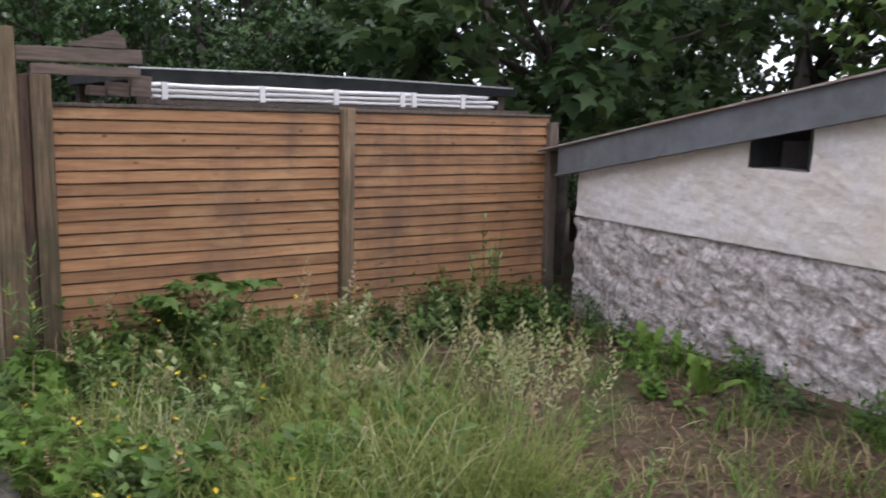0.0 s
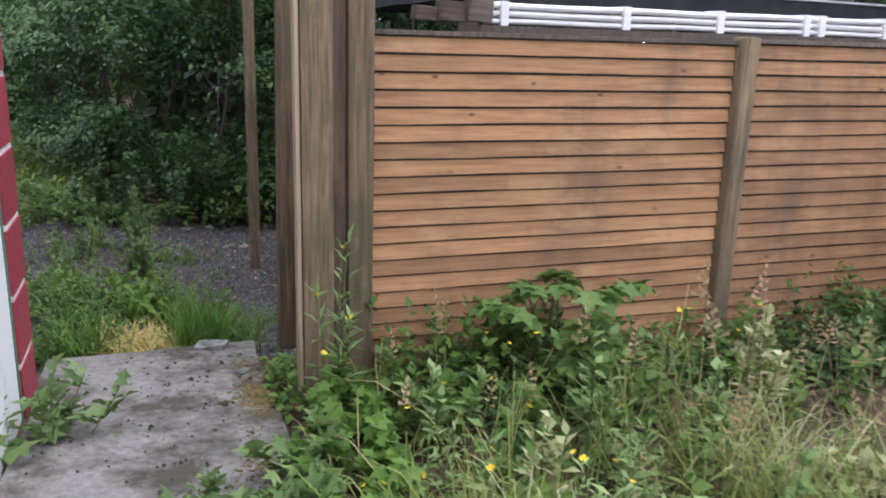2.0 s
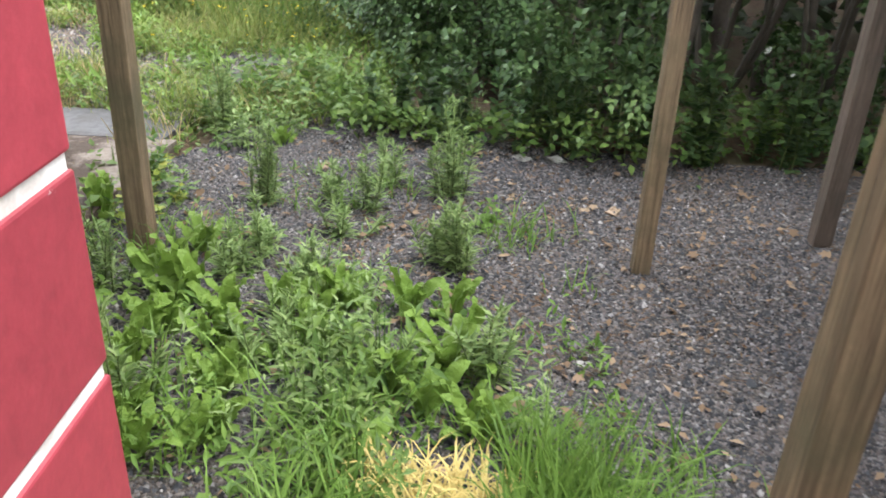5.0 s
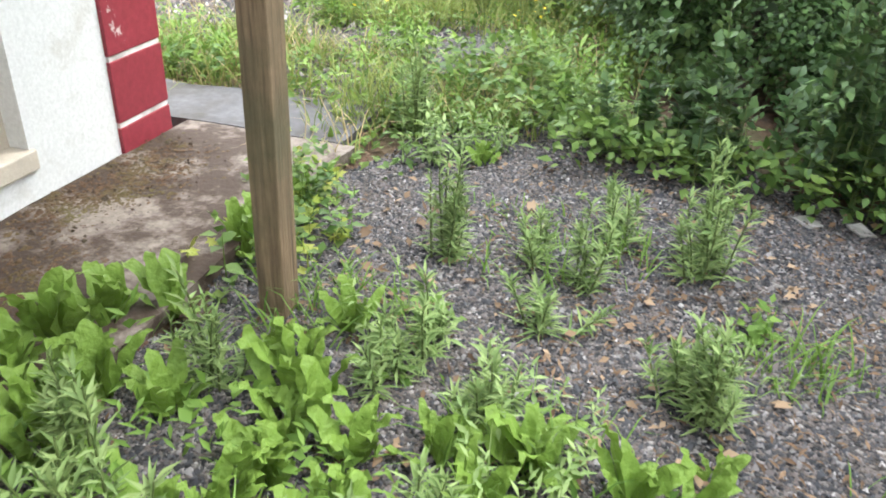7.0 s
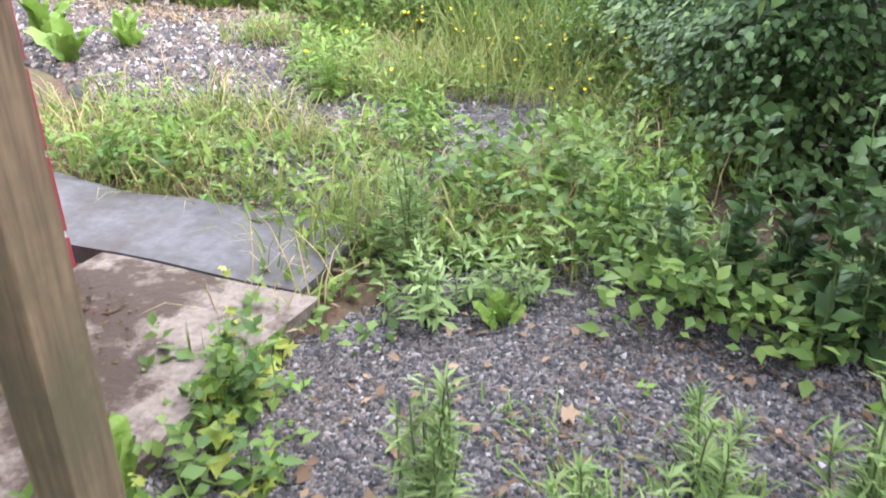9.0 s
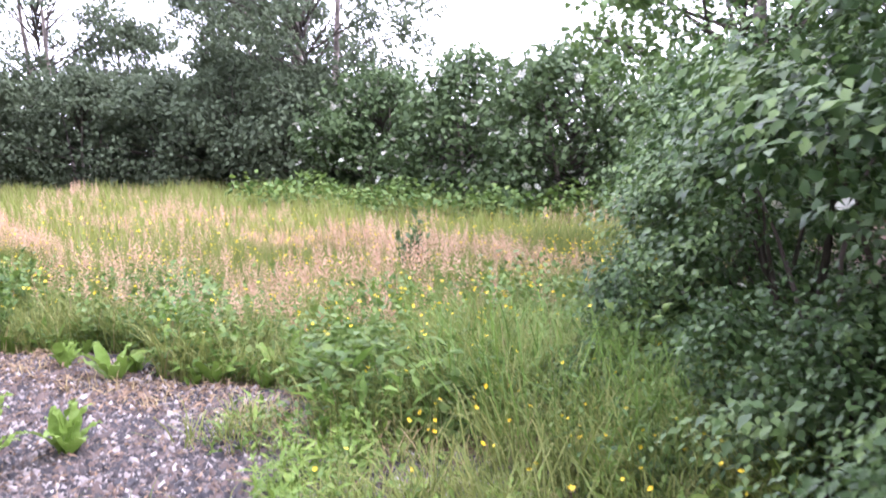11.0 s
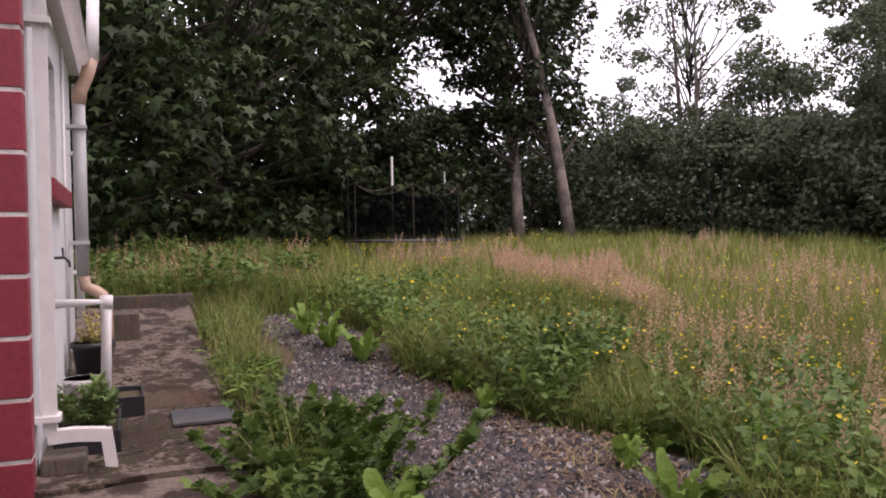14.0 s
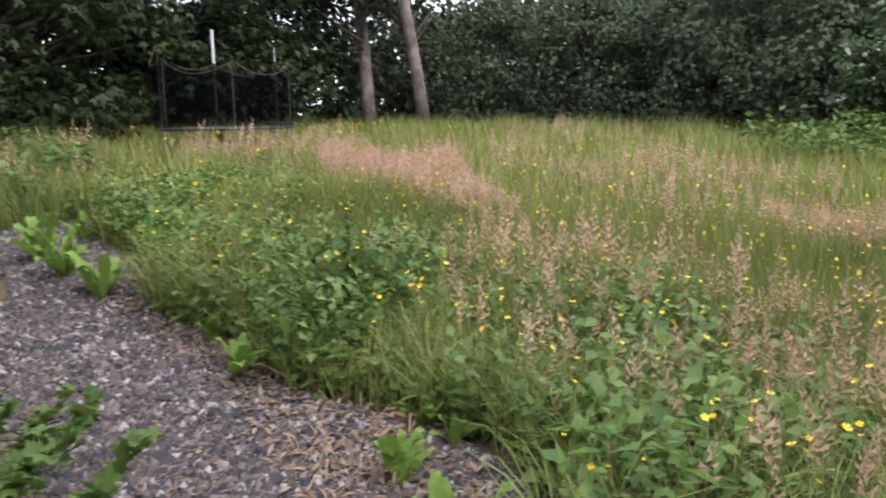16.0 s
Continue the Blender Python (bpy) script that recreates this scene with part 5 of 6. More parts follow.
tree("dark tree behind the shed", 12.0, 5.0, 8.5, 2.8, 1.0, 8000, 0.17, M_SYCLIGHT, 123, 0.16, PALM, (0, 0), 100, 0.6)
for k, (x, y, h, w) in enumerate(((3.2, 13.5, 8.5, 2.6), (6.6, 12.6, 9.0, 2.8), (10.5, 10.5, 9.0, 3.0), (13.5, 6.5, 9.5, 3.0), (2.2, 21.5, 8.0, 2.4))):
    tree("tall thin-leaved tree behind the hedge", x, y, h, w, 1.6, 6000, 0.15, M_TREE, 130 + k, 0.16, PLAIN, (0, 0), 80, 0.55)

# far side of the meadow, from north round to west
for k, (x, y, h, w) in enumerate(((-0.5, 27.0, 2.7, 2.2), (-3.6, 26.5, 3.2, 2.3), (-6.6, 27.3, 3.9, 2.4), (-9.6, 28.4, 3.9, 2.4), (-12.6, 29.0, 3.6, 2.4), (-15.5, 29.6, 3.8, 2.4), (-18.5, 30.0, 4.2, 2.5), (-21.5, 29.8, 3.8, 2.4), (-24.5, 29.0, 4.2, 2.5), (-27.5, 27.0, 4.4, 2.5))):
    tree("rounded elder bush with cream flower heads at the meadow's edge" if k < 5 else "dense dark bush at the meadow's edge", x, y, h, w, 0.1, 11500, 0.16, M_ELDER if k < 5 else M_HAZED, 150 + k, 0.08, PLAIN, (0, 0), 130, 0.55, "bush", 3, 0.0, 300 if k < 5 else 0)
for k, (x, y, h, w) in enumerate(((1.5, 30.0, 3.6, 3.2), (-4.5, 30.5, 3.2, 3.2), (-10.0, 32.0, 3.2, 3.2), (-15.0, 33.0, 3.8, 3.2), (-20.0, 33.5, 4.2, 3.2), (-25.0, 32.5, 4.4, 3.2), (-29.5, 30.0, 4.6, 3.2), (-31.5, 25.5, 4.8, 3.0), (-29.0, 20.5, 4.6, 2.8), (-27.0, 18.5, 3.6, 2.4))):
    tree("dark shrub thicket behind the meadow's bushes", x, y, h, w, 0.1, 6500, 0.24, M_HAZED if k < 7 else M_TREE, 162 + k, 0.1, PLAIN, (0, 0), 120, 0.75, "bush", 3)
for k, (x, y, h, w, low) in enumerate(((-16.6, 31.3, 12.5, 4.2, 1.6), (-20.5, 35.0, 9.0, 3.4, 2.0), (-24.0, 36.0, 8.6, 3.2, 2.4), (-29.0, 31.4, 12.0, 3.4, 2.6), (-28.8, 35.2, 7.2, 2.8, 2.0))):
    tree("tall airy ash tree against the sky", x, y, h, w, low, 34000 if k == 0 else 16000, 0.15, M_HAZED, 170 + k, 0.15, PLAIN, (0, 0), 190 if k == 0 else 105, 0.58, "tree", 2 if k != 3 else 3)
for k, (x, y, h, w, lx, ly) in enumerate(((-25.4, 21.9, 13.0, 2.5, -0.04, -0.06), (-24.3, 23.1, 13.0, 2.2, -0.11, -0.19))):
    tree("tall tree with a bare pale leaning trunk", x, y, h, w, 3.6, 15000, 0.19, M_TREE, 190 + k, 0.2, PLAIN, (lx, ly), 100, 0.62, drift=(-1.5, 0.75))
for k, (x, y, h, w) in enumerate(((-20.0, 8.5, 11.0, 4.2), (-23.0, 12.5, 11.0, 4.0), (-27.0, 16.0, 8.5, 3.6), (-18.0, 4.0, 11.0, 4.0))):
    tree("broad dark sycamore with drooping lobed leaves", x, y, h, w, 0.4, 13500, 0.21, M_SYCDARK, 200 + k, 0.3, PALM, (0, 0), 190, 0.85, flat=0.38, droop=0.65)
for k, (x, y, h, w) in enumerate(((-36, 10, 13, 5.5), (-38, 20, 4.5, 5), (-38, 32, 5, 5), (-28, 44, 6, 5), (10, 38, 5, 5), (12, 26, 8, 4), (-32, 0, 13, 5.5), (16, 16, 9, 4), (18, 2, 9, 4))):
    tree("distant dark tree closing the view", x, y, h, w, 0.2, 5000, 0.42, M_TREE, 230 + k, 0.25, PLAIN, (0, 0), 90, 1.1)

for k, (x, y, h) in enumerate(((-24.5, 6.5, 6.5), (-25.5, 10.0, 6.5), (-27.0, 13.5, 6.0), (-22.5, 2.5, 6.5))):
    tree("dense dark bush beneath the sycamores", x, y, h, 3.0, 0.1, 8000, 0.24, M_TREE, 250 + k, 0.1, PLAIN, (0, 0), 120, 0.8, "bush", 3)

tree("broad dark sycamore whose high limbs reach over the meadow", -28.2, 17.6, 12.5, 4.6, 6.8, 15000, 0.2, M_SYCDARK, 260, 0.26, PALM, (0.16, 0.04), 100, 0.8, flat=0.4, droop=0.65)

# ground cover behind the hedge
belt("wood_undergrowth", "dark undergrowth beneath the trees behind the hedge", lambda x, y: y > 10.6 + 0.1 * x, -0.4, 11, 9.5, 20, 14000, 0.2, 0.6, 1.9, M_TREE, 314, PLAIN)

# ---- meadow ----
near_m = lambda x, y: in_meadow(x, y) & ((x + 3) ** 2 + (y - 11) ** 2 < 90)
far_m = lambda x, y: in_meadow(x, y) & ((x + 3) ** 2 + (y - 11) ** 2 >= 80)
inner_m = lambda x, y: near_m(x, y) & in_meadow(x, y - 0.95 - 0.4 * np.sin(x * 1.9) - 0.25 * np.sin(x * 4.3))
grass_patch("meadow_grass", "tall uncut green meadow grass", inner_m, -13, 0, 11.5, 21, 120000, 0.35, 0.8, 0.009, M_GRASS, BLADE, 0.2, 0, 301)
grass_patch("meadow_grass", "tall uncut green meadow grass further off", far_m, -32, 4, 9, 32, 56000, 0.4, 0.75, 0.027, M_FARGRASS, BLADE, 0.25, 0, 302)
grass_patch("meadow_grass", "thin grass among the weeds of the meadow's edge", near_m, -13, 0, 11.5, 15.5, 52000, 0.3, 0.72, 0.008, M_GRASS, BENT, 0.25, 0.16, 393)
grass_patch("dry_grass", "pale dry grass stalks in the meadow", in_meadow, -30, 0, 12, 31, 9000, 0.4, 0.85, 0.008, M_DRY, BLADE, 0.2, 0, 303)
def pinkish(x, y):
    return in_meadow(x, y) & (np.sin(x * 0.55 + 1.1) * np.sin(y * 0.8 - 0.9) + 0.35 * np.sin(x * 1.7 + y) > 0.22) & (y > 14.2)
grass_patch("grass_heads", "feathery pinkish grass seed heads", pinkish, -17, -1.5, 13.2, 22, 2700, 0.6, 0.95, 0.9, M_HEAD, HEAD, 0.08, 0, 304)
grass_patch("grass_heads", "feathery pinkish grass seed heads along the near edge", lambda x, y: near_m(x, y) & (y < 15.8) & (x < -3.8) & (y > 13.25 - 0.12 * (x + 4)), -9, -2.2, 12.9, 15.8, 620, 0.55, 0.9, 0.9, M_HEAD, HEAD, 0.1, 0, 305)
grass_patch("grass_heads", "dense patch of pink grass seed heads", lambda x, y: ((x + 12.4) / 2.7) ** 2 + ((y - 15.9 + 0.12 * (x + 12)) / 0.65) ** 2 < 1, -15.2, -9.6, 14.8, 17, 1700, 0.55, 0.85, 0.9, M_HEAD, HEAD, 0.08, 0, 306)
for k, (x, y, a, b, n) in enumerate(((-7.6, 18.3, 1.6, 0.7, 480), (-5.5, 17.5, 1.0, 0.6, 330), (-3.8, 16.8, 0.8, 0.6, 330))):
    grass_patch("grass_heads", "dense patch of pink grass seed heads", lambda px, py: ((px - x) / a) ** 2 + ((py - y) / b) ** 2 < 1, x - a, x + a, y - b, y + b, n, 0.5, 0.85, 0.9, M_HEAD, HEAD, 0.08, 0, 380 + k)
edge_m = lambda x, y: in_meadow(x, y) & ~in_meadow(x, y - 1.7 - 0.5 * np.sin(x * 1.4))
belt("meadow_undergrowth", "low leafy nettles and docks at the meadow's edge", edge_m, -14, -1.5, 12, 15.2, 20000, 0.065, 0.12, 0.6, M_NETTLE, 311, PLAIN)
belt("meadow_edge_leaves", "bright narrow leaves of docks and plantain at the meadow's edge", edge_m, -14, -1.5, 12, 15.0, 9000, 0.17, 0.1, 0.5, M_LUSH, 315, NARROW)
thicket("meadow_edge_weeds", "leafy nettles and docks along the path edge", lambda x, y: in_meadow(x, y) & (np.sin(x * 2.1 + 0.5) * np.sin(y * 2.9 + x * 0.6) > -0.25), -11.5, -2.6, 12.4, 14.7, 900, 0.22, 0.72, 0.1, 13, M_NETTLE, 390, LEAF, 0.16, 0.1)
belt("meadow_clumps", "dark leafy clumps in the meadow", lambda x, y: in_meadow(x, y) & (np.sin(x * 1.3 + 0.5) * np.sin(y * 1.9 + x * 0.6) > 0.25) & (y < 15.2), -13, -2, 12.4, 15.2, 17000, 0.075, 0.3, 0.72, M_NETTLE, 313)
belt("far_undergrowth", "light green leafy plants below the far bushes", lambda x, y: in_meadow(x, y), -14, 0, 23.5, 26.5, 5000, 0.16, 0.4, 1.0, M_NETTLE, 312)
flowers("buttercups", "yellow buttercups among the meadow grass", near_m, -12, -1, 12, 19, 2600, 0.35, 0.72, 0.012, M_YELLOW, 321)
flowers("buttercups", "yellow buttercups far across the meadow", lambda x, y: far_m(x, y) & (np.sin(x * 0.7) * np.sin(y * 0.9) > -0.2), -20, -2, 12, 20.5, 1000, 0.4, 0.62, 0.018, M_YELLOW, 322)
grass_patch("verge_grass", "green grass tufts between the concrete and the gravel", verge, -14.5, -6.9, 10.9, 11.75, 6500, 0.2, 0.65, 0.007, M_GRASS, BENT, 0.25, 0.12, 331)
grass_patch("verge_dry_grass", "dry grass stalks along the concrete's edge", verge, -14.5, -6.9, 10.9, 11.75, 1100, 0.25, 0.65, 0.006, M_DRY, BLADE, 0.2, 0, 334)
grass_patch("wall_grass", "long grass beyond the pad's end", lambda x, y: (y > 8.7) & (x < -12.9 - 0.5 * (y > 11) * np.sin(y * 3)), -19, -12.4, 8.7, 13.2, 13000, 0.4, 0.85, 0.014, M_GRASS, BLADE, 0.25, 0, 332)

belt("wall_weeds", "mixed leafy weeds among the grass beyond the pad", lambda x, y: np.sin(x * 1.7 + y) * np.sin(y * 2.2 - x * 0.6) > -0.35, -18, -12.9, 8.9, 13.0, 11000, 0.1, 0.25, 0.8, M_NETTLE, 317, PLAIN)
grass_patch("wall_dry_grass", "dry seed heads among the grass beyond the pad", lambda x, y: x < -12.9, -18, -12.9, 8.9, 13, 260, 0.6, 0.9, 0.9, M_HEAD, HEAD, 0.1, 0, 318)
belt("verge_weeds", "dark low weeds along the concrete's edge", verge, -12, -6.9, 10.9, 11.7, 2800, 0.06, 0.05, 0.34, M_NETTLE, 333)
belt("verge_leaves", "narrow bright leaves along the concrete's edge", verge, -12.5, -6.6, 10.9, 11.7, 2600, 0.13, 0.03, 0.3, M_DOCK, 316, NARROW)

# ---- weeds between the yard and the meadow ----
def mid_weeds(x, y):
    return ((np.sin(x * 2.1 + 0.6 * y) * np.sin(y * 2.6 - x) > 0.0) & (x < -1.0) & (y > 9.4)) | ((x > -2.3) & (x < -1.95) & (y < 9.6)) | ((y > 9.5) & (y < 10.5) & (x < -2.0)) | ((x > -1.7) & (y > 10.3))
belt("yard_weeds", "bright green low weeds on the gravel", mid_weeds, -4.2, -0.6, 8.6, 12.3, 3200, 0.1, 0.03, 0.3, M_DOCK, 341, NARROW)
belt("slab_edge_weeds", "bright leafy weeds along the slab's edge", lambda x, y: np.sin(y * 7 + x * 3) > -0.5, -2.0, -1.66, 7.9, 9.4, 220, 0.05, 0.03, 0.3, M_NETTLE, 337)
belt("hedge_edge_weeds", "light green weeds between gravel and hedge", lambda x, y: np.abs(y - 9.55 + 0.55 * (x + 0.9)) < 0.3, -1.9, -0.5, 8.9, 10.6, 2600, 0.06, 0.04, 0.36, M_NETTLE, 338)
belt("yard_weeds", "mixed low green weeds on the gravel", mid_weeds, -4.2, -0.6, 8.6, 12.3, 5000, 0.045, 0.03, 0.28, M_NETTLE, 339)
litter("leaf_litter", "brown withered stalks among the weeds", mid_weeds, -4.2, -0.8, 8.8, 12.3, 3200, 0.06, M_BROWNLEAF, 340, 0.03, NARROW)
grass_patch("yard_dry_grass", "withered yellow grass among the weeds", mid_weeds, -4.2, -0.8, 8.9, 12.3, 1700, 0.1, 0.42, 0.006, M_DRY, BENT, 0.4, 0.12, 350)
grass_patch("yard_grass", "bright green grass tufts on the gravel", mid_weeds, -4.4, -0.7, 9.0, 12.4, 7500, 0.12, 0.4, 0.008, M_GRASS, BENT, 0.4, 0.09, 342)
grass_patch("hedge_grass", "long grass along the foot of the hedge", lambda x, y: (x < -0.9) & (x > -2.8) & (y > 11.0), -2.9, -0.9, 10.6, 16, 5000, 0.25, 0.75, 0.007, M_GRASS, BENT, 0.3, 0.14, 343)
belt("hedge_foot_weeds", "nettles and brambles along the foot of the hedge", lambda x, y: np.abs(y - 9.35 + 0.18 * np.sin(x * 3)) < 0.32, -1.1, 4.2, 8.8, 9.9, 6500, 0.06, 0.05, 0.42, M_NETTLE, 344)
for k, (x, y, h) in enumerate(((-0.75, 9.5, 0.6), (-0.35, 9.35, 0.85), (0.0, 9.3, 1.0), (0.3, 9.15, 0.9), (0.65, 9.25, 1.05), (1.0, 9.1, 0.8), (1.5, 9.2, 0.9), (0.2, 9.5, 1.2), (0.8, 9.5, 1.3))):
    stalky("nettle_plant", "tall green nettle stand in front of the hedge", "weed", x, y, 11, h, 0.088, 0.088, 30, M_HEDGE, 700 + k, "nettle stands", 0.2, None, 0, 1.3)
thicket("meadow_corner_weeds", "tall leafy weeds between the gravel and the hedge", lambda x, y: (y > 11.9 - 0.5 * (x + 2)) & (np.sin(x * 3.3 + y) * np.sin(y * 2.7 - x) > -0.45), -4.2, -1.7, 11.2, 15.2, 420, 0.3, 0.8, 0.1, 14, M_NETTLE, 372, NARROW, 0.1, 0.1)
grass_patch("meadow_corner_grass", "tall green grass between the gravel and the hedge", lambda x, y: (y > 11.8 - 0.5 * (x + 2)), -4.4, -1.8, 11.2, 15.5, 4500, 0.4, 0.9, 0.008, M_LUSH, BENT, 0.22, 0.16, 396)
thicket("meadow_corner_weeds", "broad bright leaves between the gravel and the hedge", lambda x, y: (y > 12.1 - 0.5 * (x + 2)), -4.0, -1.7, 11.4, 14.2, 200, 0.15, 0.45, 0.1, 8, M_LUSH, 373, LEAF, 0.25, 0.09)
flowers("buttercups", "yellow flowers by the hedge foot", lambda x, y: (x < -1.4), -2.9, -1.2, 10.4, 13, 90, 0.25, 0.5, 0.01, M_YELLOW, 345)
grass_patch("gateway_grass", "tufts of green grass at the slab's end", lambda x, y: (y > 6.02) & ~((x > -0.55) & (x < -0.15) & (y < 6.6)), -0.75, 0.3, 5.98, 6.6, 1500, 0.14, 0.4, 0.008, M_LUSH, BENT, 0.4, 0.09, 346)
grass_patch("gateway_tuft", "tall tuft of bright grass at the slab's corner", lambda x, y: y > 6.03, -0.17, 0.08, 6.06, 6.42, 330, 0.18, 0.56, 0.008, M_LUSH, BLADE, 0.22, 0, 375)
thicket("gateway_weeds", "leafy bright weeds at the slab's end", lambda x, y: y > 6.04, -0.85, -0.45, 6.05, 6.9, 60, 0.15, 0.42, 0.085, 12, M_NETTLE, 376, NARROW, 0.2)
grass_patch("straw_tuft", "yellowed straw at the slab's edge", lambda x, y: y > 5.95, -0.56, -0.16, 5.98, 6.45, 1600, 0.08, 0.22, 0.008, M_ORNG, BENT, 1.1, 0, 347)

belt("yard_seedlings", "low green weeds at the edge of the gravel", lambda x, y: (y < 7.35 + 0.25 * np.sin(x * 5)) & (np.sin(x * 7 + y * 3) * np.sin(y * 8 - x * 2) > -0.2), -2.0, 0.2, 6.2, 7.7, 3600, 0.055, 0.03, 0.2, M_LUSH, 348, NARROW)
litter("leaf_litter", "brown withered stalks at the weeds' feet", lambda x, y: np.sin(x * 5 + y * 2) * np.sin(y * 6 - x * 3) > 0.1, -1.9, 0.3, 6.2, 8.7, 1500, 0.045, M_DARKLEAF, 26, 0.03, NARROW)
belt("yard_clover", "small round-leaved green weeds on the gravel", lambda x, y: (y < 7.4) & (np.sin(x * 6 + y * 4) * np.sin(y * 7 - x) > 0.1), -2.0, 0.2, 6.2, 7.6, 1500, 0.05, 0.02, 0.14, M_LUSH, 336)
grass_patch("yard_tufts", "thin green grass tufts on the gravel", lambda x, y: np.sin(x * 4 + y) * np.sin(y * 5) > 0.1, -1.9, 0.4, 6.1, 8.9, 2600, 0.08, 0.26, 0.007, M_LUSH, BENT, 0.5, 0.08, 349)

thicket("gravel_weeds", "grey-green narrow-leaved weeds scattered over the gravel", lambda x, y: np.sin(x * 3.7 + y * 1.3) * np.sin(y * 3.1 - x * 2) > -0.15, -1.75, -0.35, 8.85, 10.3, 190, 0.12, 0.42, 0.075, 16, M_FLEA, 368, NARROW, 0.1, 0.05)
thicket("gravel_weeds", "light feathery weeds near the gateway", lambda x, y: np.sin(x * 4.7 + y * 2.3) * np.sin(y * 4.1 - x * 3) > -0.1, -1.3, 0.15, 6.5, 7.7, 75, 0.1, 0.36, 0.065, 16, M_FLEA, 369, NARROW, 0.14, 0.16)
thicket("gravel_weeds", "small bright seedlings on the gravel", lambda x, y: np.sin(x * 6 + y * 3) * np.sin(y * 5 - x * 2) > 0.1, -1.9, 0.2, 6.9, 9.6, 170, 0.04, 0.14, 0.06, 6, M_LUSH, 370, LEAF, 0.3, 0.05)
thicket("house_corner_weeds", "bright tall weeds beyond the house corner", lambda x, y: (np.sin(x * 2.6 + y) * np.sin(y * 3.1 - x) > -0.3) & ((y > 9.6) | (x > -2.0)), -3.6, -0.85, 9.5, 12.0, 430, 0.14, 0.42, 0.1, 12, M_DOCK, 371, NARROW, 0.2, 0.07)

thicket("slab_edge_leaves", "bright leafy weeds along the walkway's edge", lambda x, y: np.sin(y * 6 + x * 3) > -0.6, -2.08, -1.78, 7.9, 9.5, 60, 0.1, 0.3, 0.07, 11, M_NETTLE, 394, LEAF, 0.3, 0.13)
thicket("slab_edge_leaves", "pale yellow-green leaves along the walkway's edge", lambda x, y: x < -1.7, -2.05, -1.72, 7.9, 9.4, 22, 0.06, 0.18, 0.065, 6, M_PALELEAF, 395, LOBED, 0.3, 0.14)

# ---- single plants of the yard ----
FLEA = [(-1.29, 8.30, 0.42, 9), (-0.96, 8.34, 0.28, 4), (-0.80, 8.25, 0.30, 5), (-0.72, 8.62, 0.30, 5), (-0.41, 8.52, 0.42, 14), (-0.38, 7.76, 0.28, 16), (-1.68, 7.37, 0.33, 7), (-1.17, 7.70, 0.25, 5), (-1.79, 9.35, 0.45, 8), (-1.23, 7.54, 0.22, 5), (-0.86, 7.97, 0.20, 5), (-0.92, 7.48, 0.20, 6)]
for k, (x, y, h, n) in enumerate(FLEA):
    stalky("fleabane_plant", "upright grey-green narrow-leaved weed growing in gravel", "weed", x, y, n, h * 1.15, 0.085, 0.045, 44, M_FLEA, 400 + k, "upright weeds", 0.05 + 0.003 * n, NARROW, 0, 1.6)
DOCKS = [(-1.43, 7.75, 0.75, 8), (-1.99, 8.06, 0.90, 9), (-2.00, 7.63, 0.95, 9), (-2.11, 7.49, 1.00, 10), (-2.18, 7.37, 1.10, 10), (-1.33, 7.32, 0.90, 9), (-1.97, 7.04, 1.10, 10), (-1.17, 7.25, 0.80, 9), (-1.40, 9.12, 0.60, 8), (-1.83, 10.01, 0.80, 8), (-1.92, 7.20, 1.00, 9), (-0.72, 7.36, 0.60, 7), (-1.97, 8.51, 0.70, 8), (-2.17, 7.16, 1.00, 10), (-1.72, 7.22, 0.80, 8), (-0.33, 7.50, 0.50, 6), (-1.59, 7.54, 0.60, 7)]
for k, (x, y, s, n) in enumerate(DOCKS):
    dock(x, y, s * 0.8, n + 3, 500 + k)
for k in range(22):
    dock(random.uniform(-1.9, 0.0), random.uniform(6.45, 7.45), random.uniform(0.45, 0.85), 9, 660 + k, "small bright dock plant growing in gravel")
for k in range(12):
    dock(random.uniform(-2.0, -1.0), random.uniform(6.4, 7.1), random.uniform(0.45, 0.75), 10, 800 + k, "bright dock plant at the gravel's edge")
for k, (x, y, h) in enumerate(((-1.55, 6.75, 0.5), (-1.75, 6.95, 0.45), (-1.3, 6.6, 0.4), (-0.95, 7.0, 0.32), (-0.6, 6.9, 0.28), (-0.2, 6.95, 0.3))):
    stalky("fleabane_plant", "upright grey-green narrow-leaved weed growing in gravel", "weed", x, y, 7, h, 0.09, 0.05, 40, M_FLEA, 820 + k, "upright weeds", 0.09, NARROW, 0, 1.8)
for k in range(40):
    x = -3.6 - 0.22 * k + random.uniform(-0.15, 0.15)
    y = 13.1 + random.uniform(-0.15, 0.2) - max(0, (-9 - x)) * 0.18
    if math.sin(k * 1.9) > -0.45:
        dock(x, y + 0.25 * math.sin(k * 2.3), random.uniform(0.55, 1.25), 10, 540 + k, "broad-leaved dock plant at the meadow's edge")
for k, (x, y, s) in enumerate(((-5.5, 11.4, 1.3), (-6.1, 11.35, 1.2), (-5.0, 11.1, 1.2), (-4.9, 11.55, 1.1), (-6.7, 11.2, 1.0), (-10.6, 12.15, 1.4), (-10.0, 12.3, 1.4), (-11.2, 12.05, 1.3))):
    dock(x, y, s, 11, 580 + k, "lush dock plant beside the gravel path")
stalky("mugwort_bush", "bushy dark green mugwort beside the concrete", "weed", -6.6, 11.2, 30, 0.66, 0.12, 0.07, 34, M_NETTLE, 601, "", 0.3, LOBED, 0, 2.9)
stalky("mugwort_bush", "bushy dark green mugwort beside the concrete", "weed", -7.4, 11.2, 26, 0.52, 0.11, 0.07, 32, M_NETTLE, 602, "", 0.26, LOBED, 0, 2.9)
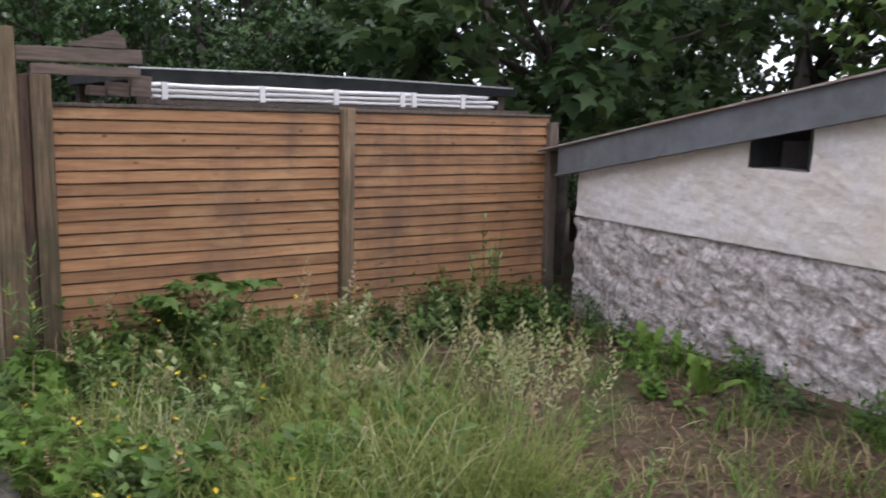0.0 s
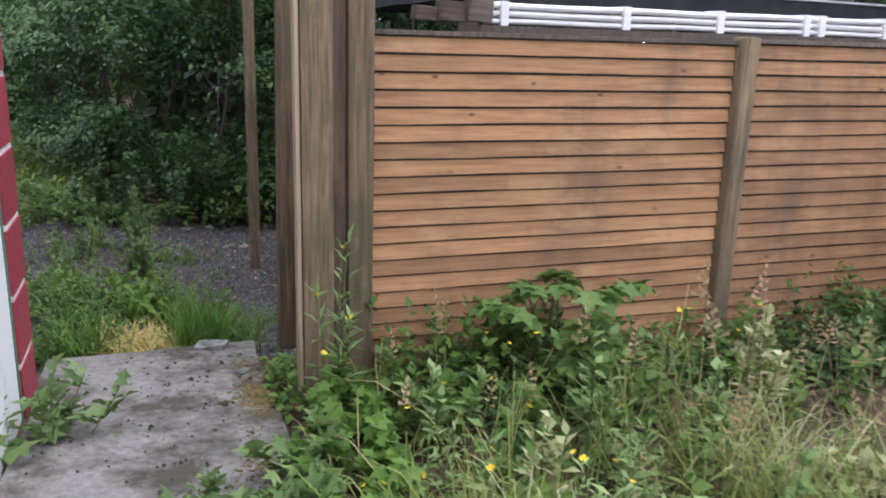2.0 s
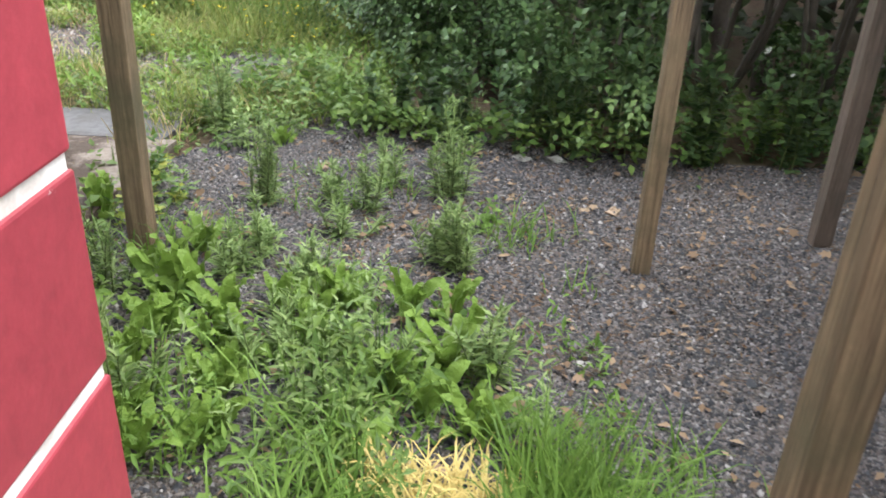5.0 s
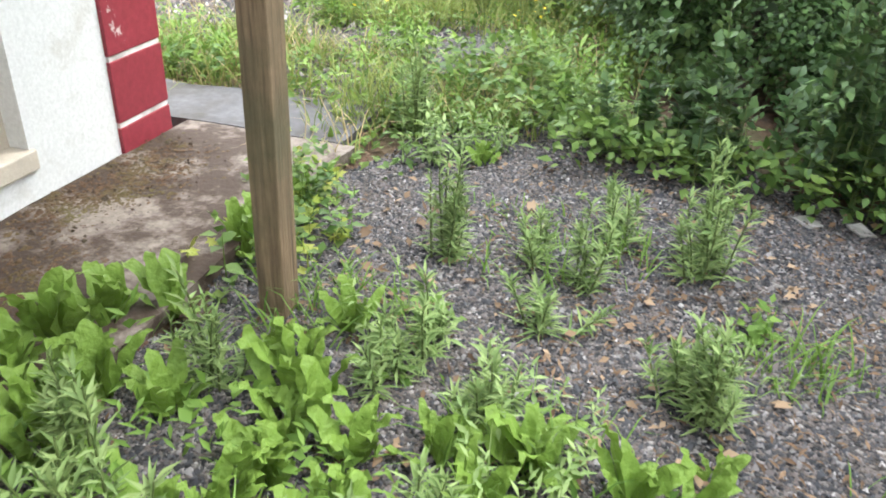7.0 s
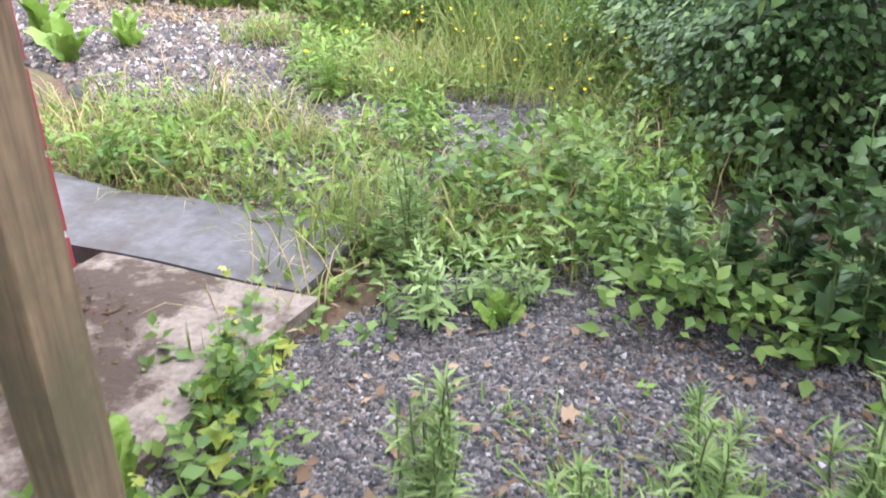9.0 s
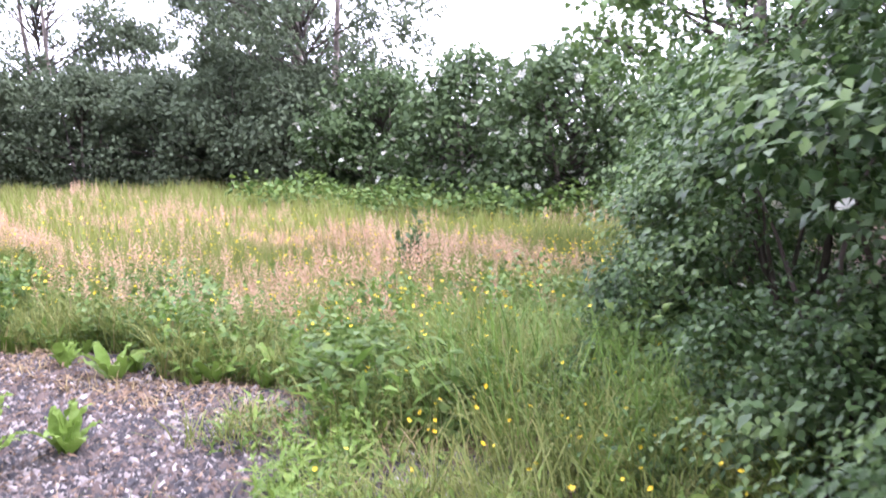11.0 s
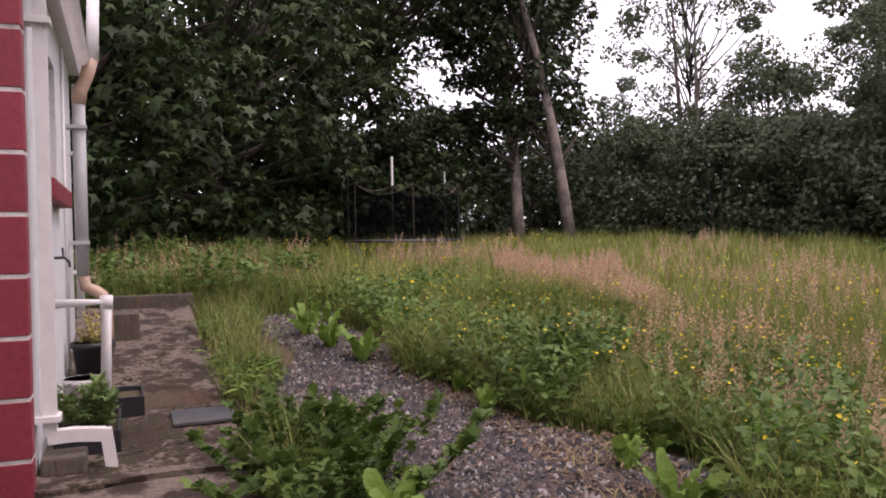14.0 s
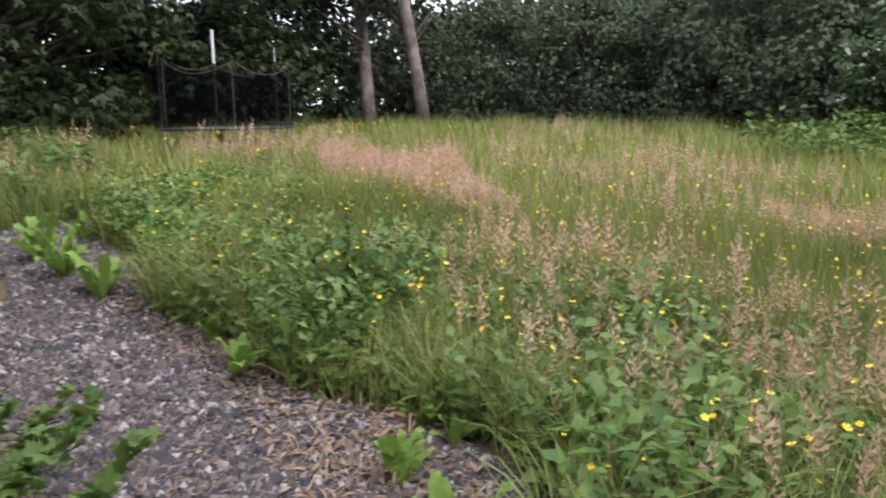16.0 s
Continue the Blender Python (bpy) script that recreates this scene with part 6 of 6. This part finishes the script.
stalky("burdock_plant", "upright dark leafy plant standing in the meadow", "weed", -4.95, 15.8, 22, 0.95, 0.14, 0.11, 18, M_ELDER, 603, "", 0.16, None, 0, 1.5)
stalky("elder_seedling", "leafy dark bush in the meadow's edge", "bush", -8.6, 13.6, 50, 0.85, 0.1, 0.07, 30, M_NETTLE, 604, "", 0.6)
stalky("planter_weeds", "ferny green weeds in the planter", "weed", -8.2, NY + 0.27, 12, 0.34, 0.1, 0.05, 30, M_FLEA, 605, "", 0.14, LOBED).location.z = 0.03
stalky("pot_shrub", "small shrub with yellow leaves in a black pot", "shrub", -10.1, NY + 0.22, 9, 0.34, 0.07, 0.035, 26, M_ORNG, 606, "", 0.07).location.z = 0.3

for k, (x, y) in enumerate([(0.26, 8.42), (0.40, 8.41), (0.18, 9.08), (0.12, 7.09), (-0.01, 9.07), (-0.02, 9.07), (0.18, 9.10)]):
    s = 0.018 + 0.008 * (k % 3)
    ob = part("bark_chip" if k < 2 else "pale_stone", worn(box(-s * 1.5, s * 1.5, -s, s, 0, s * 0.35, s * 0.1), s * 0.35, 14, 1), M_LATH if k < 2 else M_STONE)
    ob.matrix_basis = pose(x, y, float(ground_z(x, y)) + 0.012, 0, 0, 60 * k)
    tagged(ob, "pale orange bark chip lying on gravel" if k < 2 else "small pale stone lying on gravel", "bark" if k < 2 else "stone", "loose stones" if k > 1 else "")

# ---- garden ----
def rich(x, y):
    """Where the garden's weeds grow thick; patches of bare earth lie between."""
    return in_garden(x, y) & (np.sin(x * 4.1 + 1.7 * y) * np.sin(y * 4.7 - 1.3 * x) + 0.4 * np.sin(x * 9 + y * 7) > -0.28)


grass_patch("garden_grass", "thin pale green grass in the neglected garden", lambda x, y: in_garden(x, y) & (y + 0.35 * x < 3.9 + 0.3 * np.sin(x * 4)), 0.22, 3.6, 1.2, 4.0, 6500, 0.15, 0.45, 0.006, M_GRASS, BENT, 0.4, 0.1, 351)
grass_patch("fore_grass", "pale green feathery grass in the middle of the garden", lambda x, y: np.sin(x * 4 + y) * np.sin(y * 3.3 - x) > -0.45, 0.5, 1.95, 2.2, 3.75, 2500, 0.25, 0.6, 0.006, M_FARGRASS, BENT, 0.3, 0.1, 391)
grass_patch("fore_seed_grass", "light seeding grass in the middle of the garden", lambda x, y: np.sin(x * 3 + 2 * y) > -0.4, 0.7, 2.0, 2.3, 3.8, 800, 0.3, 0.68, 0.006, M_PALE, BENT, 0.25, 0.1, 392)
grass_patch("fallen_straw", "flattened pale straw on the bare earth", lambda x, y: np.sin(x * 4 - y) * np.sin(y * 3 + x) > -0.5, 1.7, 4.0, 1.0, 4.4, 1500, 0.08, 0.24, 0.005, M_DRY, BENT, 1.25, 0.12, 397)
grass_patch("earth_tufts", "thin green tufts on the bare earth", lambda x, y: np.sin(x * 5 + y * 3) * np.sin(y * 4 - x * 2) > -0.1, 1.8, 4.0, 1.0, 4.2, 2600, 0.08, 0.3, 0.007, M_LUSH, BENT, 0.5, 0.07, 377)
grass_patch("garden_dry_grass", "thin dry grass stalks in the garden", in_garden, 0.25, 3.8, 1.6, 4.9, 500, 0.2, 0.6, 0.005, M_DRY, BENT, 0.5, 0, 352)
grass_patch("garden_tall_grass", "tall light green grass stalks in the garden", lambda x, y: (x < 2.3) & (np.sin(x * 3 + y) * np.sin(y * 4 - x) > -0.1), 0.5, 2.4, 2.0, 4.1, 1200, 0.3, 0.7, 0.005, M_GRASS, BENT, 0.25, 0.12, 361)
grass_patch("garden_grass_heads", "pale grass seed heads in the garden", lambda x, y: (x > 0.4) & (x < 2.8), 0.4, 2.8, 2.4, 4.8, 16, 0.4, 0.75, 0.7, M_HEAD, HEAD, 0.12, 0, 353)
thicket("garden_weeds", "dark leafy weeds at the back of the garden", lambda x, y: rich(x, y) & (y > 3.7 + 0.25 * np.sin(x * 3)), 0.3, 4.1, 3.5, 5.0, 420, 0.14, 0.4, 0.085, 13, M_NETTLE, 354, LEAF, 0.2, 0.08)
thicket("garden_weeds", "light grey-green narrow-leaved weeds in the garden", lambda x, y: rich(x, y) & (x < 2.7), 0.3, 2.8, 2.0, 4.9, 200, 0.14, 0.42, 0.085, 14, M_FLEA, 360, NARROW, 0.22, 0.07)
thicket("garden_weeds", "mid-green leafy weeds in the garden", lambda x, y: rich(x, y) & (x < 2.6), 0.4, 2.7, 2.4, 4.6, 260, 0.16, 0.42, 0.1, 11, M_NETTLE, 374, LEAF, 0.25, 0.07)
thicket("garden_weeds", "bright creeping buttercup leaves beside the path", lambda x, y: x < 1.35 - 0.15 * (y - 3) + 0.2 * np.sin(y * 5), 0.24, 1.5, 2.0, 4.75, 330, 0.1, 0.3, 0.085, 7, M_LUSH, 364, LOBED, 0.35, 0.06, low=0.5)
thicket("garden_weeds", "low bright weeds on the bare earth", lambda x, y: np.sin(x * 5 + y * 2) * np.sin(y * 6 - x * 2) > 0.1, 1.9, 4.1, 1.2, 4.4, 210, 0.06, 0.22, 0.08, 8, M_LUSH, 365, LEAF, 0.4, 0.05)
thicket("fence_foot_weeds", "nettles along the foot of the fence", lambda x, y: y > 4.62 + 0.12 * np.sin(x * 5), 0.6, 4.2, 4.45, 5.06, 260, 0.16, 0.45, 0.075, 13, M_NETTLE, 355)
thicket("fence_foot_weeds", "dark low weeds along the foot of the fence", lambda x, y: x > 0.7, 0.7, 4.2, 4.5, 5.06, 330, 0.08, 0.3, 0.075, 9, M_HEDGE, 366, LEAF, 0.25)
thicket("wall_foot_weeds", "dark weeds along the foot of the shed wall", lambda x, y: x > 3.72 + 0.14 * np.sin(y * 4), 3.55, 4.2, 0.5, 4.9, 190, 0.08, 0.3, 0.085, 10, M_HEDGE, 356, NARROW, 0.25, 0.07)
thicket("wall_foot_weeds", "green weeds along the foot of the shed wall", lambda x, y: x > 3.5, 3.5, 4.2, 0.8, 4.6, 90, 0.08, 0.26, 0.085, 9, M_NETTLE, 367, LEAF, 0.25, 0.06)
grass_patch("pale_flower_stalks", "tall weeds with pale fluffy flower heads in the garden", lambda x, y: x > 0.5, 0.5, 2.9, 2.6, 4.8, 34, 0.4, 0.75, 0.9, M_DRY, HEAD, 0.2, 0, 358)
grass_patch("pale_seed_heads", "light feathery seed heads of grass in the garden", lambda x, y: (x < 2.9), 0.45, 2.9, 2.3, 4.75, 46, 0.35, 0.75, 0.7, M_PALE, HEAD, 0.22, 0.2, 363)
flowers("garden_buttercups", "yellow creeping buttercups in the garden", lambda x, y: (x < 1.2) | (y > 4.5), 0.25, 2.6, 2.2, 4.95, 110, 0.2, 0.42, 0.012, M_YELLOW, 357)
for k, (x, y, h) in enumerate(((0.9, 3.9, 0.4), (1.3, 4.2, 0.5), (1.7, 4.0, 0.42), (2.1, 4.3, 0.5), (1.1, 3.4, 0.36), (1.6, 3.5, 0.4), (2.4, 4.6, 0.45), (2.9, 4.5, 0.42), (0.7, 4.4, 0.45), (1.95, 3.6, 0.34), (3.2, 4.7, 0.4), (0.6, 3.0, 0.3))):
    stalky("garden_weed", "upright light green leafy weed in the garden", "weed", x, y, 6, h, 0.09, 0.16, 24, M_FLEA if k % 3 else M_PALE, 720 + k, "garden weeds", 0.09, NARROW, 0, 1.6)
belt("gate_weeds", "mossy low weeds round the gate posts", lambda x, y: (x > 0.2) & (np.sin(x * 11 + y * 7) > -0.5), 0.18, 0.75, 4.5, 5.6, 1500, 0.05, 0.03, 0.2, M_LUSH, 359)
hog = thing("hogweed_plant", "large hogweed with broad lobed leaves against the fence", "weed", (1.35, 4.78, 0.0))
r_ = np.random.default_rng(9)
bm, cs = bmesh.new(), []
for k in range(26):
    a, h, d = r_.uniform(0, 6.28), r_.uniform(0.1, 0.56), r_.uniform(0.05, 0.42)
    p = (d * math.cos(a), min(0.2, d * math.sin(a) * 0.6), h)
    limb((0, 0, 0), p, 0.008, 0.004, 0.1, bm, 5, 4, k)
    cs.append(p)
part("branching", bm, M_STEM, hog)
for c in cs:
    out = math.atan2(-c[0], c[1])
    n = 7
    side = np.array([-1.5, -1.0, -0.5, 0, 0.5, 1.0, 1.5])
    base = np.array([c] * n) + np.stack([-np.sin(out + side), np.cos(out + side), 0 * side], -1) * 0.02
    mesh_from("leaf", *spread(LOBED, base, out + side, -0.35 + r_.normal(0, 0.15, n), r_.normal(0, 0.3, n), r_.uniform(0.07, 0.13, n)), M_NETTLE, hog)
stalky("sow_thistle", "tall sow thistle with yellow buds beside the gate post", "weed", 0.45, 4.83, 5, 0.86, 0.12, 0.07, 18, M_FLEA, 611, "", 0.06, NARROW, 4)
stalky("sow_thistle", "tall sow thistle growing by the fence", "weed", 3.5, 4.72, 7, 0.8, 0.13, 0.08, 18, M_FLEA, 612, "", 0.08, NARROW)
for k, (x, y, n) in enumerate(((0.22, 4.08, 12), (0.06, 4.12, 9), (-0.1, 4.14, 6), (0.28, 4.45, 9))):
    stalky("mugwort_plant", "low feathery grey-green weed sprawling over the slab joint", "weed", x, y, n, 0.2, 0.11, 0.055, 16, M_FLEA, 613 + 20 * k, "", 0.1, LOBED, 0, 2.6)
dock(-0.3, 4.14, 0.36, 9, 680, "small flat rosette growing in the slab joint")
stalky("mugwort_plant", "feathery grey-green weed at the house corner", "weed", -0.66, 4.9, 8, 0.36, 0.13, 0.06, 11, M_FLEA, 614, "", 0.13, LOBED)
for k, (x, y) in enumerate(((3.95, 3.6), (3.9, 3.25), (3.7, 2.9), (0.55, 3.3), (0.8, 3.7), (2.2, 4.4))):
    dock(x, y, 0.8, 8, 620 + k, "green dock plant in the garden")
